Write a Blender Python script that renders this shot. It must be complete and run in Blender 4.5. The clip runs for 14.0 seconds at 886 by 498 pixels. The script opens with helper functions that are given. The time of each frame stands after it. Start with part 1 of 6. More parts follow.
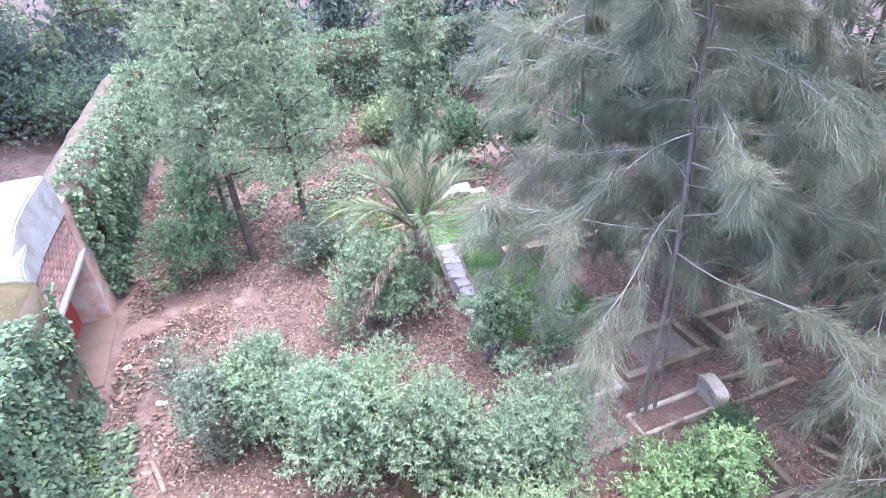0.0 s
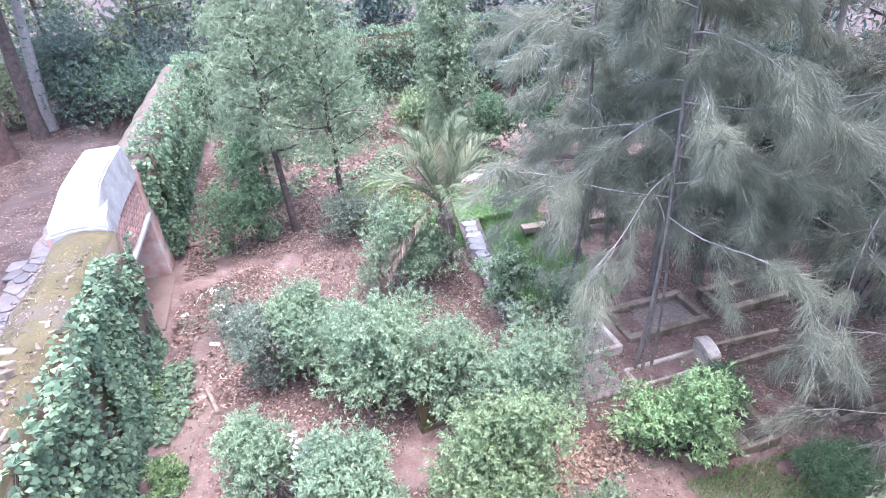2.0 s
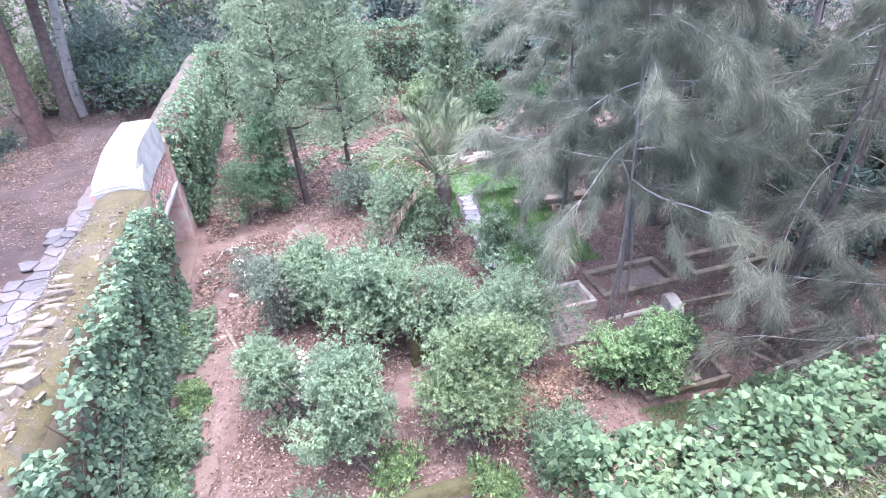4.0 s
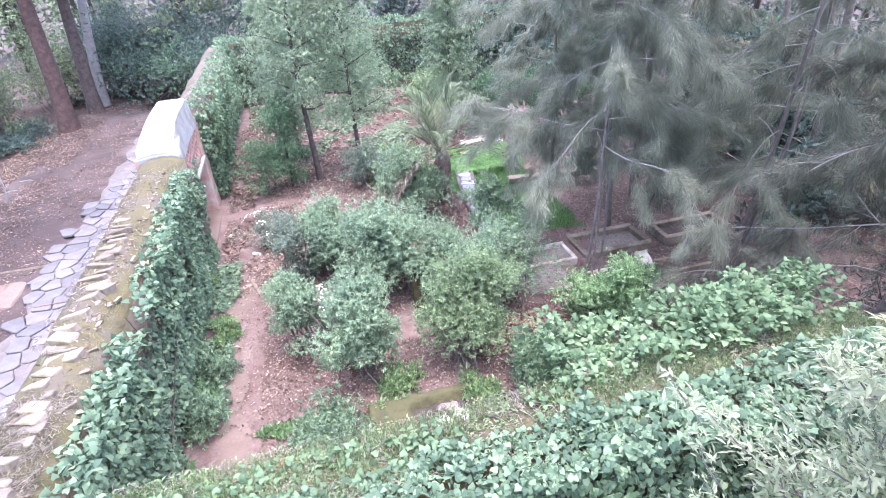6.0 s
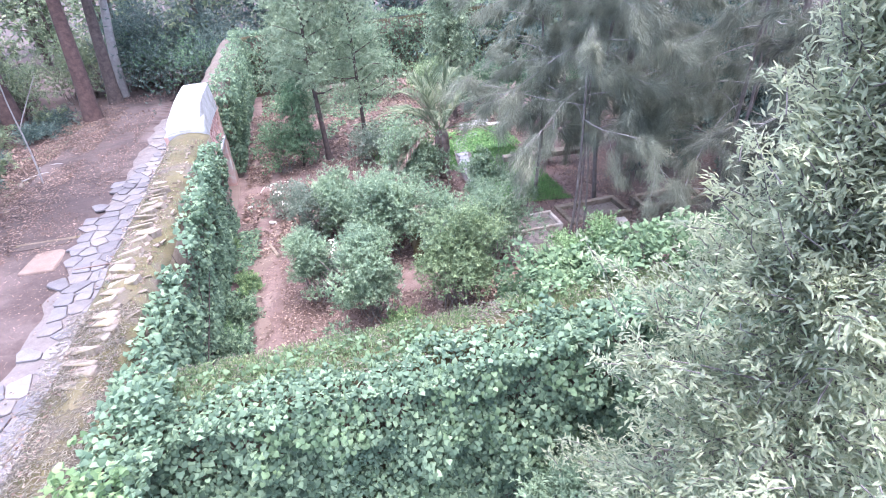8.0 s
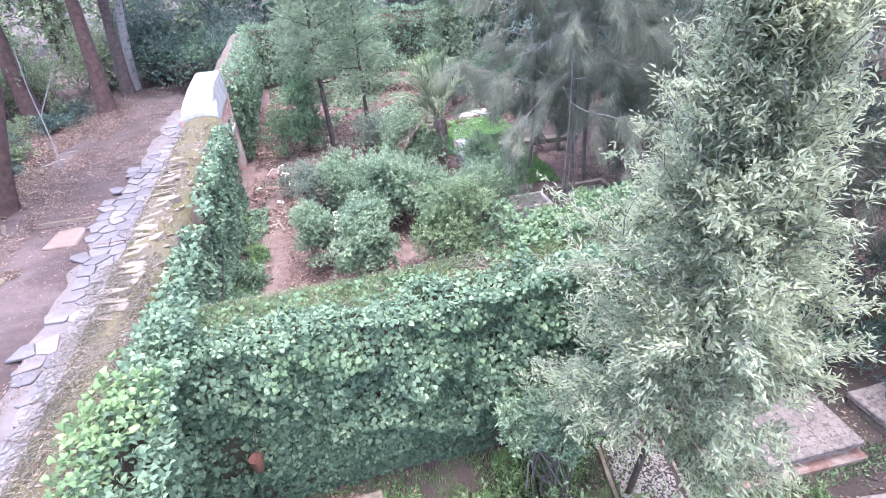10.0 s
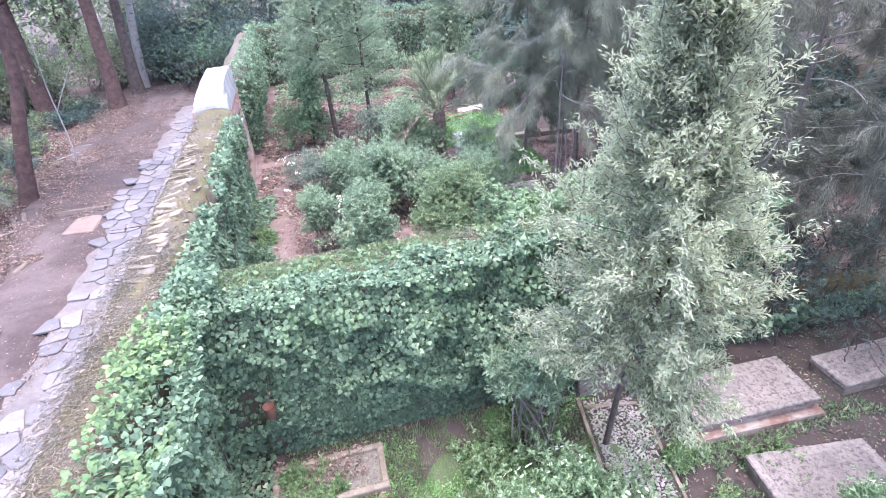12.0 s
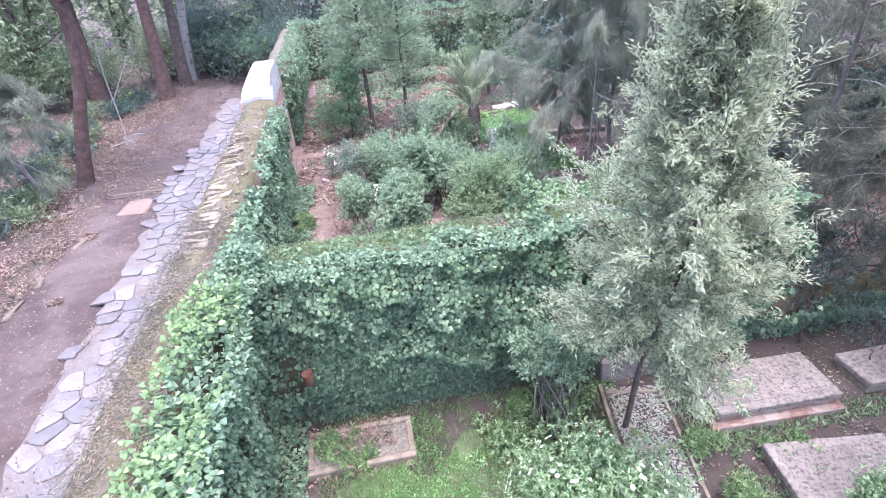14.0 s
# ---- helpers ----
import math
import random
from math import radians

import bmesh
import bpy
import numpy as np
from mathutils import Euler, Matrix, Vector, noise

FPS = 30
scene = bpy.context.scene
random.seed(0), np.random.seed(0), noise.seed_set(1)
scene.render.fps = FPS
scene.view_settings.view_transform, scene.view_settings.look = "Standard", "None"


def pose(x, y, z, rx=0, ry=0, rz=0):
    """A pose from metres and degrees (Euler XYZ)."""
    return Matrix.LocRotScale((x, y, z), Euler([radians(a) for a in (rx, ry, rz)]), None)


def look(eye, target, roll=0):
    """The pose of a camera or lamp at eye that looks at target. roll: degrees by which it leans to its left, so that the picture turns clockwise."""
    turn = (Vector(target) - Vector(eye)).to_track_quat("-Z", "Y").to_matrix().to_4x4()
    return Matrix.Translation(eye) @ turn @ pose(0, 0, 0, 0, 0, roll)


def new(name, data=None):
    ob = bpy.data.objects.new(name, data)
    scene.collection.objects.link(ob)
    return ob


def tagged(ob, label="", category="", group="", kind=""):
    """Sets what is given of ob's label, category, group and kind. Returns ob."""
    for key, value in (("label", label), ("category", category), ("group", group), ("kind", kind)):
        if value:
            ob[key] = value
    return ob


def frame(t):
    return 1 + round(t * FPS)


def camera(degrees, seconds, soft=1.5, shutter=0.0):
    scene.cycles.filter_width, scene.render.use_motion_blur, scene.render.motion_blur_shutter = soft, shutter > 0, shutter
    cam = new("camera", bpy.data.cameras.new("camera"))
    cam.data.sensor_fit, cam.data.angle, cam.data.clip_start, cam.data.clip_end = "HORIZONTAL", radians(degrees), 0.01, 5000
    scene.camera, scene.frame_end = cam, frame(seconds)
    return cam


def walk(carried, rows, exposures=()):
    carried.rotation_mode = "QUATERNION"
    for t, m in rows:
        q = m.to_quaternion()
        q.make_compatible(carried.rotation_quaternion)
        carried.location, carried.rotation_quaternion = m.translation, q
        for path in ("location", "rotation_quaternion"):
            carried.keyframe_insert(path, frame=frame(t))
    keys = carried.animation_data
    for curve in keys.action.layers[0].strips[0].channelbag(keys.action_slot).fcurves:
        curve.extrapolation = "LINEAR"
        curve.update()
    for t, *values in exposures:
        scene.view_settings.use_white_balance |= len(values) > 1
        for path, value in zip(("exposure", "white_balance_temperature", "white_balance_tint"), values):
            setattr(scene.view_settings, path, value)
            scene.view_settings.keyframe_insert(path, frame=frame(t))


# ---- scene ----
cam = camera(78.6, 14.0, 0.9)
PATH = [
    (0, (0.063, -0.119, 6.079), (0.004, 1.579, 5.024), -3.5),
    (0.5, (0.116, -0.363, 6.092), (0.021, 1.335, 5.039), -3.6),
    (1, (0.171, -0.616, 6.106), (0.048, 1.08, 5.054), -3.7),
    (1.5, (0.229, -0.919, 6.124), (0.073, 0.775, 5.072), -3.9),
    (2, (0.295, -1.226, 6.101), (0.115, 0.468, 5.053), -4.0),
    (2.5, (0.348, -1.509, 6.097), (0.154, 0.182, 5.047), -4.0),
    (3, (0.441, -1.82, 6.093), (0.235, -0.13, 5.043), -4.1),
    (3.2, (0.52, -1.929, 6.089), (0.304, -0.242, 5.036), -4.3),
    (5.3, (0.86, -3.425, 6.062), (0.627, -1.73, 5.026), -3.7),
    (5.5, (0.894, -3.563, 6.073), (0.66, -1.872, 5.031), -3.8),
    (6, (0.989, -4.0, 6.08), (0.749, -2.31, 5.038), -3.9),
    (6.5, (1.061, -4.338, 6.093), (0.817, -2.65, 5.05), -4.0),
    (7, (1.147, -4.732, 6.101), (0.896, -3.046, 5.054), -4.1),
    (7.5, (1.221, -5.033, 6.103), (0.965, -3.349, 5.056), -4.2),
    (8, (1.301, -5.364, 6.097), (1.04, -3.68, 5.049), -4.4),
    (8.2, (1.336, -5.476, 6.096), (1.072, -3.794, 5.047), -4.4),
    (10.3, (1.637, -6.424, 6.017), (1.357, -4.742, 4.972), -4.5),
    (10.5, (1.659, -6.514, 6.016), (1.378, -4.832, 4.972), -4.5),
    (11, (1.715, -6.732, 6.036), (1.431, -5.05, 4.993), -4.5),
    (11.5, (1.762, -6.9, 6.049), (1.476, -5.218, 5.006), -4.6),
    (12, (1.82, -7.09, 6.054), (1.532, -5.408, 5.011), -4.6),
    (12.5, (1.868, -7.208, 6.058), (1.579, -5.526, 5.015), -4.6),
    (13, (1.907, -7.337, 6.057), (1.613, -5.656, 5.015), -4.6),
    (13.5, (1.917, -7.463, 6.059), (1.571, -5.79, 5.019), -4.6),
    (14, (1.872, -7.552, 6.082), (1.475, -5.889, 5.045), -4.6),
]
walk(cam, [(t, look(eye, target, roll)) for t, eye, target, roll in PATH],
     exposures=[(0, 2.79, 5550, 18), (8, 2.74, 5550, 18), (14, 2.63, 5550, 18)])

# ---- world, sun, exposure ----
world = bpy.data.worlds.new("sky")
scene.world = world
world.use_nodes = True
wn, wl = world.node_tree.nodes, world.node_tree.links
sky = wn.new("ShaderNodeTexSky")
sky.sky_type, sky.sun_disc = "NISHITA", False
sky.sun_elevation, sky.sun_rotation = radians(83), radians(131)
sky.air_density, sky.dust_density = 1.0, 5.0
wl.new(sky.outputs[0], wn["Background"].inputs[0])
wn["Background"].inputs[1].default_value = 0.17
sun = new("sun", bpy.data.lights.new("sun", "SUN"))
sun.data.energy, sun.data.angle, sun.data.color = 0.82, radians(100), (1.0, 0.94, 0.88)
sun.matrix_world = look((1.4, -1.2, 15), (0, 0, 0))

# ---- materials ----


def nodes_of(name):
    m = bpy.data.materials.new(name)
    m.use_nodes = True
    return m, m.node_tree.nodes, m.node_tree.links, m.node_tree.nodes["Principled BSDF"]


def ramp(nt, links, fac, stops):
    r = nt.new("ShaderNodeValToRGB")
    el = r.color_ramp.elements
    el[0].position, el[0].color = stops[0][0], (*stops[0][1], 1)
    el[1].position, el[1].color = stops[-1][0], (*stops[-1][1], 1)
    for p, c in stops[1:-1]:
        e = el.new(p)
        e.color = (*c, 1)
    links.new(fac, r.inputs[0])
    return r.outputs[0]


def tex_noise(nt, links, scale, detail=6, rough=0.6, coord="Object"):
    c = nt.new("ShaderNodeTexCoord")
    n = nt.new("ShaderNodeTexNoise")
    n.inputs["Scale"].default_value, n.inputs["Detail"].default_value, n.inputs["Roughness"].default_value = scale, detail, rough
    links.new(c.outputs[coord], n.inputs["Vector"])
    return n.outputs["Fac"]


def mixed(nt, links, fac, a, b, mode="MIX"):
    m = nt.new("ShaderNodeMix")
    m.data_type, m.blend_type = "RGBA", mode
    if isinstance(fac, float):
        m.inputs[0].default_value = fac
    else:
        links.new(fac, m.inputs[0])
    for sock, v in ((m.inputs[6], a), (m.inputs[7], b)):
        if isinstance(v, tuple):
            sock.default_value = (*v, 1)
        else:
            links.new(v, sock)
    return m.outputs[2]


def leaf_mat(name, dark, mid, light, rough=0.5, shine=0.4, through_light=0.25):
    """Leaf: hue varies leaf by leaf and over larger patches of the crown; part of the light passes through."""
    m, nt, links, bsdf = nodes_of(name)
    dark, mid, light = (tuple(1.25 * (0.62 * v + 0.38 * k * (c[0] + 2 * c[1] + c[2]) / 4) for v, k in zip(c, (1.06, 1.0, 0.93))) for c in (dark, mid, light))
    geo = nt.new("ShaderNodeNewGeometry")
    col = ramp(nt, links, geo.outputs["Random Per Island"], [(0.0, dark), (0.55, mid), (1.0, light)])
    patch = ramp(nt, links, tex_noise(nt, links, 1.6, 3), [(0.3, (0.76, 0.78, 0.76)), (0.7, (1.2, 1.16, 1.05))])
    col = mixed(nt, links, 1.0, col, patch, "MULTIPLY")
    links.new(col, bsdf.inputs["Base Color"])
    bsdf.inputs["Roughness"].default_value = rough
    bsdf.inputs["Specular IOR Level"].default_value = shine
    tr = nt.new("ShaderNodeBsdfTranslucent")
    links.new(col, tr.inputs["Color"])
    mx = nt.new("ShaderNodeMixShader")
    mx.inputs[0].default_value = through_light + 0.12
    links.new(bsdf.outputs[0], mx.inputs[1])
    links.new(tr.outputs[0], mx.inputs[2])
    links.new(mx.outputs[0], nt["Material Output"].inputs["Surface"])
    return m


def surface(name, stops, scale=3.0, fine=40.0, rough=0.9, bump=0.3, fine_mix=0.5, stain=None, stain_scale=0.8, piece=0.0):
    """Mineral or wooden surface: coarse colour drift, fine grain, optional stain, relief. piece: how far single pieces differ."""
    m, nt, links, bsdf = nodes_of(name)
    col = ramp(nt, links, tex_noise(nt, links, scale, 8, 0.65), stops)
    grain = ramp(nt, links, tex_noise(nt, links, fine, 5, 0.7), [(0.25, (0.55, 0.55, 0.55)), (0.75, (1.35, 1.35, 1.35))])
    col = mixed(nt, links, fine_mix, col, mixed(nt, links, 1.0, col, grain, "MULTIPLY"))
    if stain:
        f = ramp(nt, links, tex_noise(nt, links, stain_scale, 6, 0.7), [(0.48, (0, 0, 0)), (0.62, (1, 1, 1))])
        col = mixed(nt, links, f, col, stain)
    if piece:
        info = nt.new("ShaderNodeObjectInfo")
        v = ramp(nt, links, info.outputs["Random"], [(0.0, (1 - piece,) * 3), (1.0, (1 + piece,) * 3)])
        col = mixed(nt, links, 1.0, col, v, "MULTIPLY")
    links.new(col, bsdf.inputs["Base Color"])
    bsdf.inputs["Roughness"].default_value = rough
    b = nt.new("ShaderNodeBump")
    b.inputs["Strength"].default_value, b.inputs["Distance"].default_value = bump, 0.02
    links.new(tex_noise(nt, links, fine * 0.6, 8, 0.7), b.inputs["Height"])
    links.new(b.outputs[0], bsdf.inputs["Normal"])
    return m


M_IVY = leaf_mat("ivy_leaf", (0.055, 0.115, 0.070), (0.102, 0.200, 0.114), (0.194, 0.315, 0.163), 0.6, 0.14, 0.32)
# Darker copy of the ivy leaf: shade within the ivy put into the colour.
M_IVY_SHADE = leaf_mat("ivy_leaf_painted_shade", (0.036, 0.082, 0.05), (0.062, 0.13, 0.076), (0.112, 0.195, 0.1), 0.55, 0.2, 0.25)
M_IVY_PALE = leaf_mat("ivy_leaf_pale", (0.06, 0.13, 0.058), (0.102, 0.2, 0.085), (0.165, 0.285, 0.125), 0.6, 0.14, 0.3)
M_IVY_BRIGHT = leaf_mat("ivy_leaf_young", (0.06, 0.14, 0.048), (0.115, 0.225, 0.07), (0.215, 0.33, 0.1), 0.6, 0.14, 0.3)
M_SHRUB = leaf_mat("shrub_leaf", (0.088, 0.165, 0.094), (0.142, 0.25, 0.143), (0.22, 0.338, 0.19), 0.62, 0.16, 0.3)
M_SHRUB_DARK = leaf_mat("shrub_leaf_dark", (0.030, 0.097, 0.044), (0.067, 0.173, 0.083), (0.134, 0.256, 0.120), 0.62, 0.16, 0.3)
M_SHRUB_YELLOW = leaf_mat("shrub_leaf_yellow", (0.085, 0.15, 0.065), (0.145, 0.24, 0.1), (0.22, 0.33, 0.145), 0.62, 0.16, 0.3)
M_SHRUB_GREY = leaf_mat("shrub_leaf_grey", (0.062, 0.106, 0.075), (0.125, 0.188, 0.144), (0.213, 0.275, 0.213), 0.62, 0.16, 0.3)
M_EUC = leaf_mat("eucalypt_leaf", (0.1, 0.17, 0.1), (0.172, 0.27, 0.16), (0.27, 0.37, 0.215), 0.62, 0.16, 0.3)
M_WATTLE = leaf_mat("wattle_leaf", (0.235, 0.285, 0.17), (0.295, 0.352, 0.215), (0.365, 0.42, 0.272), 0.7, 0.15, 0.45)
M_WATTLE_GREEN = leaf_mat("wattle_leaf_green", (0.1, 0.16, 0.09), (0.17, 0.245, 0.14), (0.26, 0.335, 0.2), 0.65, 0.2, 0.38)
M_CASU = leaf_mat("casuarina_needle", (0.112, 0.136, 0.1), (0.168, 0.197, 0.143), (0.24, 0.27, 0.198), 0.7, 0.3, 0.3)
# Browner needles, also darkened so the colour carries the shade of the right-hand trees.
M_CASU_BROWN_SHADE = leaf_mat("casuarina_brown_shade_needle", (0.052, 0.056, 0.042), (0.11, 0.118, 0.09), (0.2, 0.213, 0.16), 0.6, 0.2, 0.2)
M_FOREST = leaf_mat("forest_leaf", (0.024, 0.058, 0.055), (0.054, 0.110, 0.102), (0.108, 0.167, 0.148), 0.65, 0.15)
M_FOREST_LIGHT = leaf_mat("forest_leaf_light", (0.057, 0.098, 0.046), (0.115, 0.184, 0.081), (0.196, 0.265, 0.115), 0.5, 0.35)
M_PALM = leaf_mat("palm_leaf", (0.06, 0.105, 0.052), (0.12, 0.172, 0.092), (0.205, 0.245, 0.15), 0.62, 0.16, 0.3)
M_DRY = leaf_mat("dry_leaf", (0.07, 0.038, 0.032), (0.15, 0.088, 0.074), (0.29, 0.2, 0.17), 0.75, 0.2, 0.1)
M_CHIP = leaf_mat("orange_leaf", (0.11, 0.06, 0.045), (0.2, 0.118, 0.09), (0.31, 0.205, 0.16), 0.75, 0.2, 0.1)
M_GRASS = leaf_mat("grass_blade", (0.035, 0.14, 0.02), (0.09, 0.29, 0.045), (0.18, 0.4, 0.08), 0.5, 0.3, 0.3)
M_GRASS_DULL = leaf_mat("grass_blade_dull", (0.05, 0.11, 0.028), (0.115, 0.195, 0.06), (0.22, 0.3, 0.11), 0.6, 0.3, 0.3)
M_ROSE = leaf_mat("rose_leaf", (0.07, 0.155, 0.06), (0.15, 0.275, 0.105), (0.28, 0.42, 0.18), 0.5, 0.35, 0.3)
M_CITRUS = leaf_mat("citrus_leaf", (0.072, 0.180, 0.054), (0.153, 0.324, 0.108), (0.270, 0.450, 0.180), 0.45, 0.35, 0.3)
M_STRAW = leaf_mat("dry_straw", (0.13, 0.108, 0.094), (0.21, 0.182, 0.16), (0.3, 0.27, 0.24), 0.8, 0.1, 0.1)
M_FLOWER = leaf_mat("white_petal", (0.6, 0.6, 0.56), (0.75, 0.75, 0.72), (0.85, 0.85, 0.82), 0.6, 0.3, 0.2)
M_BARK = surface("bark_brown", [(0.3, (0.040, 0.028, 0.025)), (0.7, (0.113, 0.085, 0.073))], 6, 45, 0.95, 0.8)
M_BARK_GREY = surface("bark_grey", [(0.3, (0.095, 0.077, 0.071)), (0.7, (0.201, 0.177, 0.165))], 6, 45, 0.95, 0.6)
M_BARK_RED = surface("bark_red", [(0.3, (0.04, 0.022, 0.019)), (0.7, (0.11, 0.066, 0.056))], 5, 40, 0.95, 0.9)
M_SOIL = surface("soil", [(0.3, (0.116, 0.073, 0.061)), (0.7, (0.223, 0.154, 0.135))], 1.5, 30, 0.95, 0.6, 0.6)
M_LITTER = surface("litter_ground", [(0.3, (0.083, 0.050, 0.044)), (0.55, (0.151, 0.103, 0.091)), (0.8, (0.226, 0.177, 0.159))], 2.5, 26, 0.95, 0.9, 0.8)
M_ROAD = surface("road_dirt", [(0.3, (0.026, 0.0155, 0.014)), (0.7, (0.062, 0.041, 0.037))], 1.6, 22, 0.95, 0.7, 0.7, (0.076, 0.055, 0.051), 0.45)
M_PATH = surface("trodden_soil", [(0.3, (0.112, 0.076, 0.061)), (0.7, (0.168, 0.122, 0.102))], 2, 30, 0.95, 0.4, 0.4)
M_FOREST_FLOOR = surface("forest_floor", [(0.3, (0.036, 0.022, 0.019)), (0.55, (0.065, 0.042, 0.037)), (0.8, (0.097, 0.071, 0.063))], 1.2, 18, 0.95, 0.9, 0.8)
M_NEEDLES = surface("needle_litter", [(0.3, (0.05, 0.035, 0.031)), (0.55, (0.082, 0.06, 0.053)), (0.8, (0.125, 0.097, 0.087))], 2.0, 24, 0.95, 0.9, 0.8)
M_FLAG = surface("flagstone", [(0.3, (0.074, 0.067, 0.072)), (0.7, (0.122, 0.111, 0.116))], 3, 30, 0.9, 0.5, 0.5, None, 1, 0.2)
M_FLAG_WARM = surface("worn_flagstone", [(0.3, (0.092, 0.08, 0.081)), (0.7, (0.16, 0.141, 0.14))], 3, 30, 0.9, 0.5, 0.5, None, 1, 0.22)
M_FLAG_PALE = surface("pale_flagstone", [(0.3, (0.19, 0.18, 0.19)), (0.7, (0.31, 0.3, 0.31))], 3, 30, 0.75, 0.4, 0.4, None, 1, 0.15)
M_JOINT = surface("joint_soil", [(0.3, (0.078, 0.064, 0.061)), (0.7, (0.132, 0.112, 0.107))], 4, 40, 0.95, 0.6)
M_RUBBLE = surface("rubble_render", [(0.25, (0.082, 0.058, 0.044)), (0.6, (0.137, 0.106, 0.082)), (0.85, (0.170, 0.143, 0.119))], 3, 25, 0.95, 0.9, 0.5, (0.092, 0.079, 0.044), 1.3)
M_COPE = surface("coping_stone", [(0.3, (0.13, 0.1, 0.078)), (0.7, (0.22, 0.182, 0.152))], 6, 40, 0.9, 0.6, 0.5, (0.099, 0.081, 0.035), 2, 0.3)
M_COPING_PALE = surface("pale_coping", [(0.3, (0.075, 0.055, 0.044)), (0.7, (0.14, 0.11, 0.092))], 5, 35, 0.95, 0.8, 0.6, (0.07, 0.056, 0.035), 2.0)
M_RED_RENDER = surface("red_render", [(0.3, (0.310, 0.171, 0.137)), (0.7, (0.465, 0.308, 0.263))], 2.5, 30, 0.95, 0.5, 0.4, (0.432, 0.386, 0.342), 1.5)
M_WHITEWASH = surface("whitewash", [(0.3, (0.25, 0.245, 0.245)), (0.7, (0.34, 0.335, 0.335))], 3, 18, 0.9, 0.8, 0.4, (0.21, 0.2, 0.195), 1.9)
M_BRICK = surface("red_brick", [(0.3, (0.27, 0.105, 0.085)), (0.7, (0.4, 0.2, 0.17))], 8, 50, 0.9, 0.5, 0.4, (0.38, 0.28, 0.25), 4.0, 0.25)
M_MORTAR = surface("mortar", [(0.3, (0.4, 0.33, 0.3)), (0.7, (0.55, 0.48, 0.44))], 8, 50, 0.95, 0.5)
M_CONC = surface("weathered_concrete", [(0.3, (0.140, 0.110, 0.085)), (0.7, (0.240, 0.198, 0.158))], 3, 30, 0.9, 0.5, 0.5, (0.102, 0.081, 0.055), 2.2, 0.12)
M_KERB = surface("pale_kerb", [(0.25, (0.27, 0.235, 0.2)), (0.7, (0.5, 0.45, 0.395))], 4, 35, 0.9, 0.5, 0.5, (0.187, 0.149, 0.114), 2.6, 0.15)
M_SLAB = surface("grave_slab", [(0.25, (0.135, 0.11, 0.096)), (0.75, (0.275, 0.232, 0.205))], 6, 60, 0.95, 0.9, 0.8, (0.105, 0.086, 0.077), 14.0, 0.1)
M_SLAB_WORN = surface("worn_slab_panel", [(0.25, (0.125, 0.103, 0.09)), (0.75, (0.25, 0.208, 0.186))], 3, 80, 0.95, 0.9, 0.9, (0.07, 0.057, 0.052), 17.0, 0.1)
M_BARK_WATTLE = surface("bark_wattle", [(0.3, (0.07, 0.05, 0.042)), (0.7, (0.15, 0.115, 0.098))], 8, 50, 0.95, 0.6)
M_BARK_PALE = surface("bark_pale", [(0.3, (0.19, 0.172, 0.165)), (0.7, (0.29, 0.275, 0.262))], 8, 50, 0.95, 0.4)
M_TERRA = surface("terracotta_render", [(0.3, (0.14, 0.075, 0.056)), (0.7, (0.22, 0.142, 0.112))], 4, 35, 0.95, 0.5, 0.5, (0.256, 0.211, 0.179), 2)
M_GRAVEL = surface("gravel_bed", [(0.3, (0.11, 0.086, 0.074)), (0.7, (0.22, 0.19, 0.17))], 20, 60, 0.95, 1.0, 0.8)
M_PEBBLE = surface("pebble", [(0.3, (0.19, 0.165, 0.15)), (0.7, (0.36, 0.325, 0.295))], 14, 40, 0.8, 0.3, 0.4)
M_MOSS = surface("mossy_concrete", [(0.3, (0.046, 0.038, 0.016)), (0.55, (0.082, 0.067, 0.028)), (0.8, (0.118, 0.095, 0.06))], 3, 40, 0.95, 0.9, 0.7, (0.082, 0.066, 0.053), 1.6)
M_MOSS_DARK = surface("mossy_tank", [(0.3, (0.04, 0.038, 0.018)), (0.55, (0.075, 0.068, 0.028)), (0.8, (0.115, 0.098, 0.068))], 7, 40, 0.95, 0.9, 0.8, (0.06, 0.058, 0.024), 3.5)
M_TURF_DULL = surface("thin_turf", [(0.3, (0.05, 0.085, 0.03)), (0.7, (0.1, 0.145, 0.055))], 2, 30, 0.95, 0.8, 0.6, (0.1, 0.075, 0.058), 0.9)
M_SOIL_DARK = surface("dark_soil", [(0.3, (0.031, 0.022, 0.019)), (0.7, (0.066, 0.048, 0.042))], 1.5, 30, 0.95, 0.7, 0.6)
M_TURF = surface("turf", [(0.3, (0.045, 0.1, 0.03)), (0.7, (0.1, 0.19, 0.055))], 3, 30, 0.95, 0.8, 0.7, (0.13, 0.105, 0.075), 2.2)
M_STONE_WHITE = surface("white_stone", [(0.3, (0.385, 0.364, 0.336)), (0.7, (0.525, 0.504, 0.476))], 4, 40, 0.85, 0.4)
M_DOOR = surface("red_paint", [(0.3, (0.25, 0.03, 0.025)), (0.7, (0.36, 0.06, 0.045))], 3, 60, 0.55, 0.2, 0.3)
M_IRON = surface("rusty_iron", [(0.3, (0.06, 0.045, 0.04)), (0.7, (0.16, 0.1, 0.08))], 8, 60, 0.8, 0.4)
M_POT = surface("terracotta_pot", [(0.3, (0.150, 0.060, 0.040)), (0.7, (0.210, 0.100, 0.070))], 6, 50, 0.85, 0.3)
M_STUB = surface("palm_stub", [(0.3, (0.09, 0.065, 0.055)), (0.7, (0.24, 0.18, 0.16))], 9, 50, 0.95, 0.7)

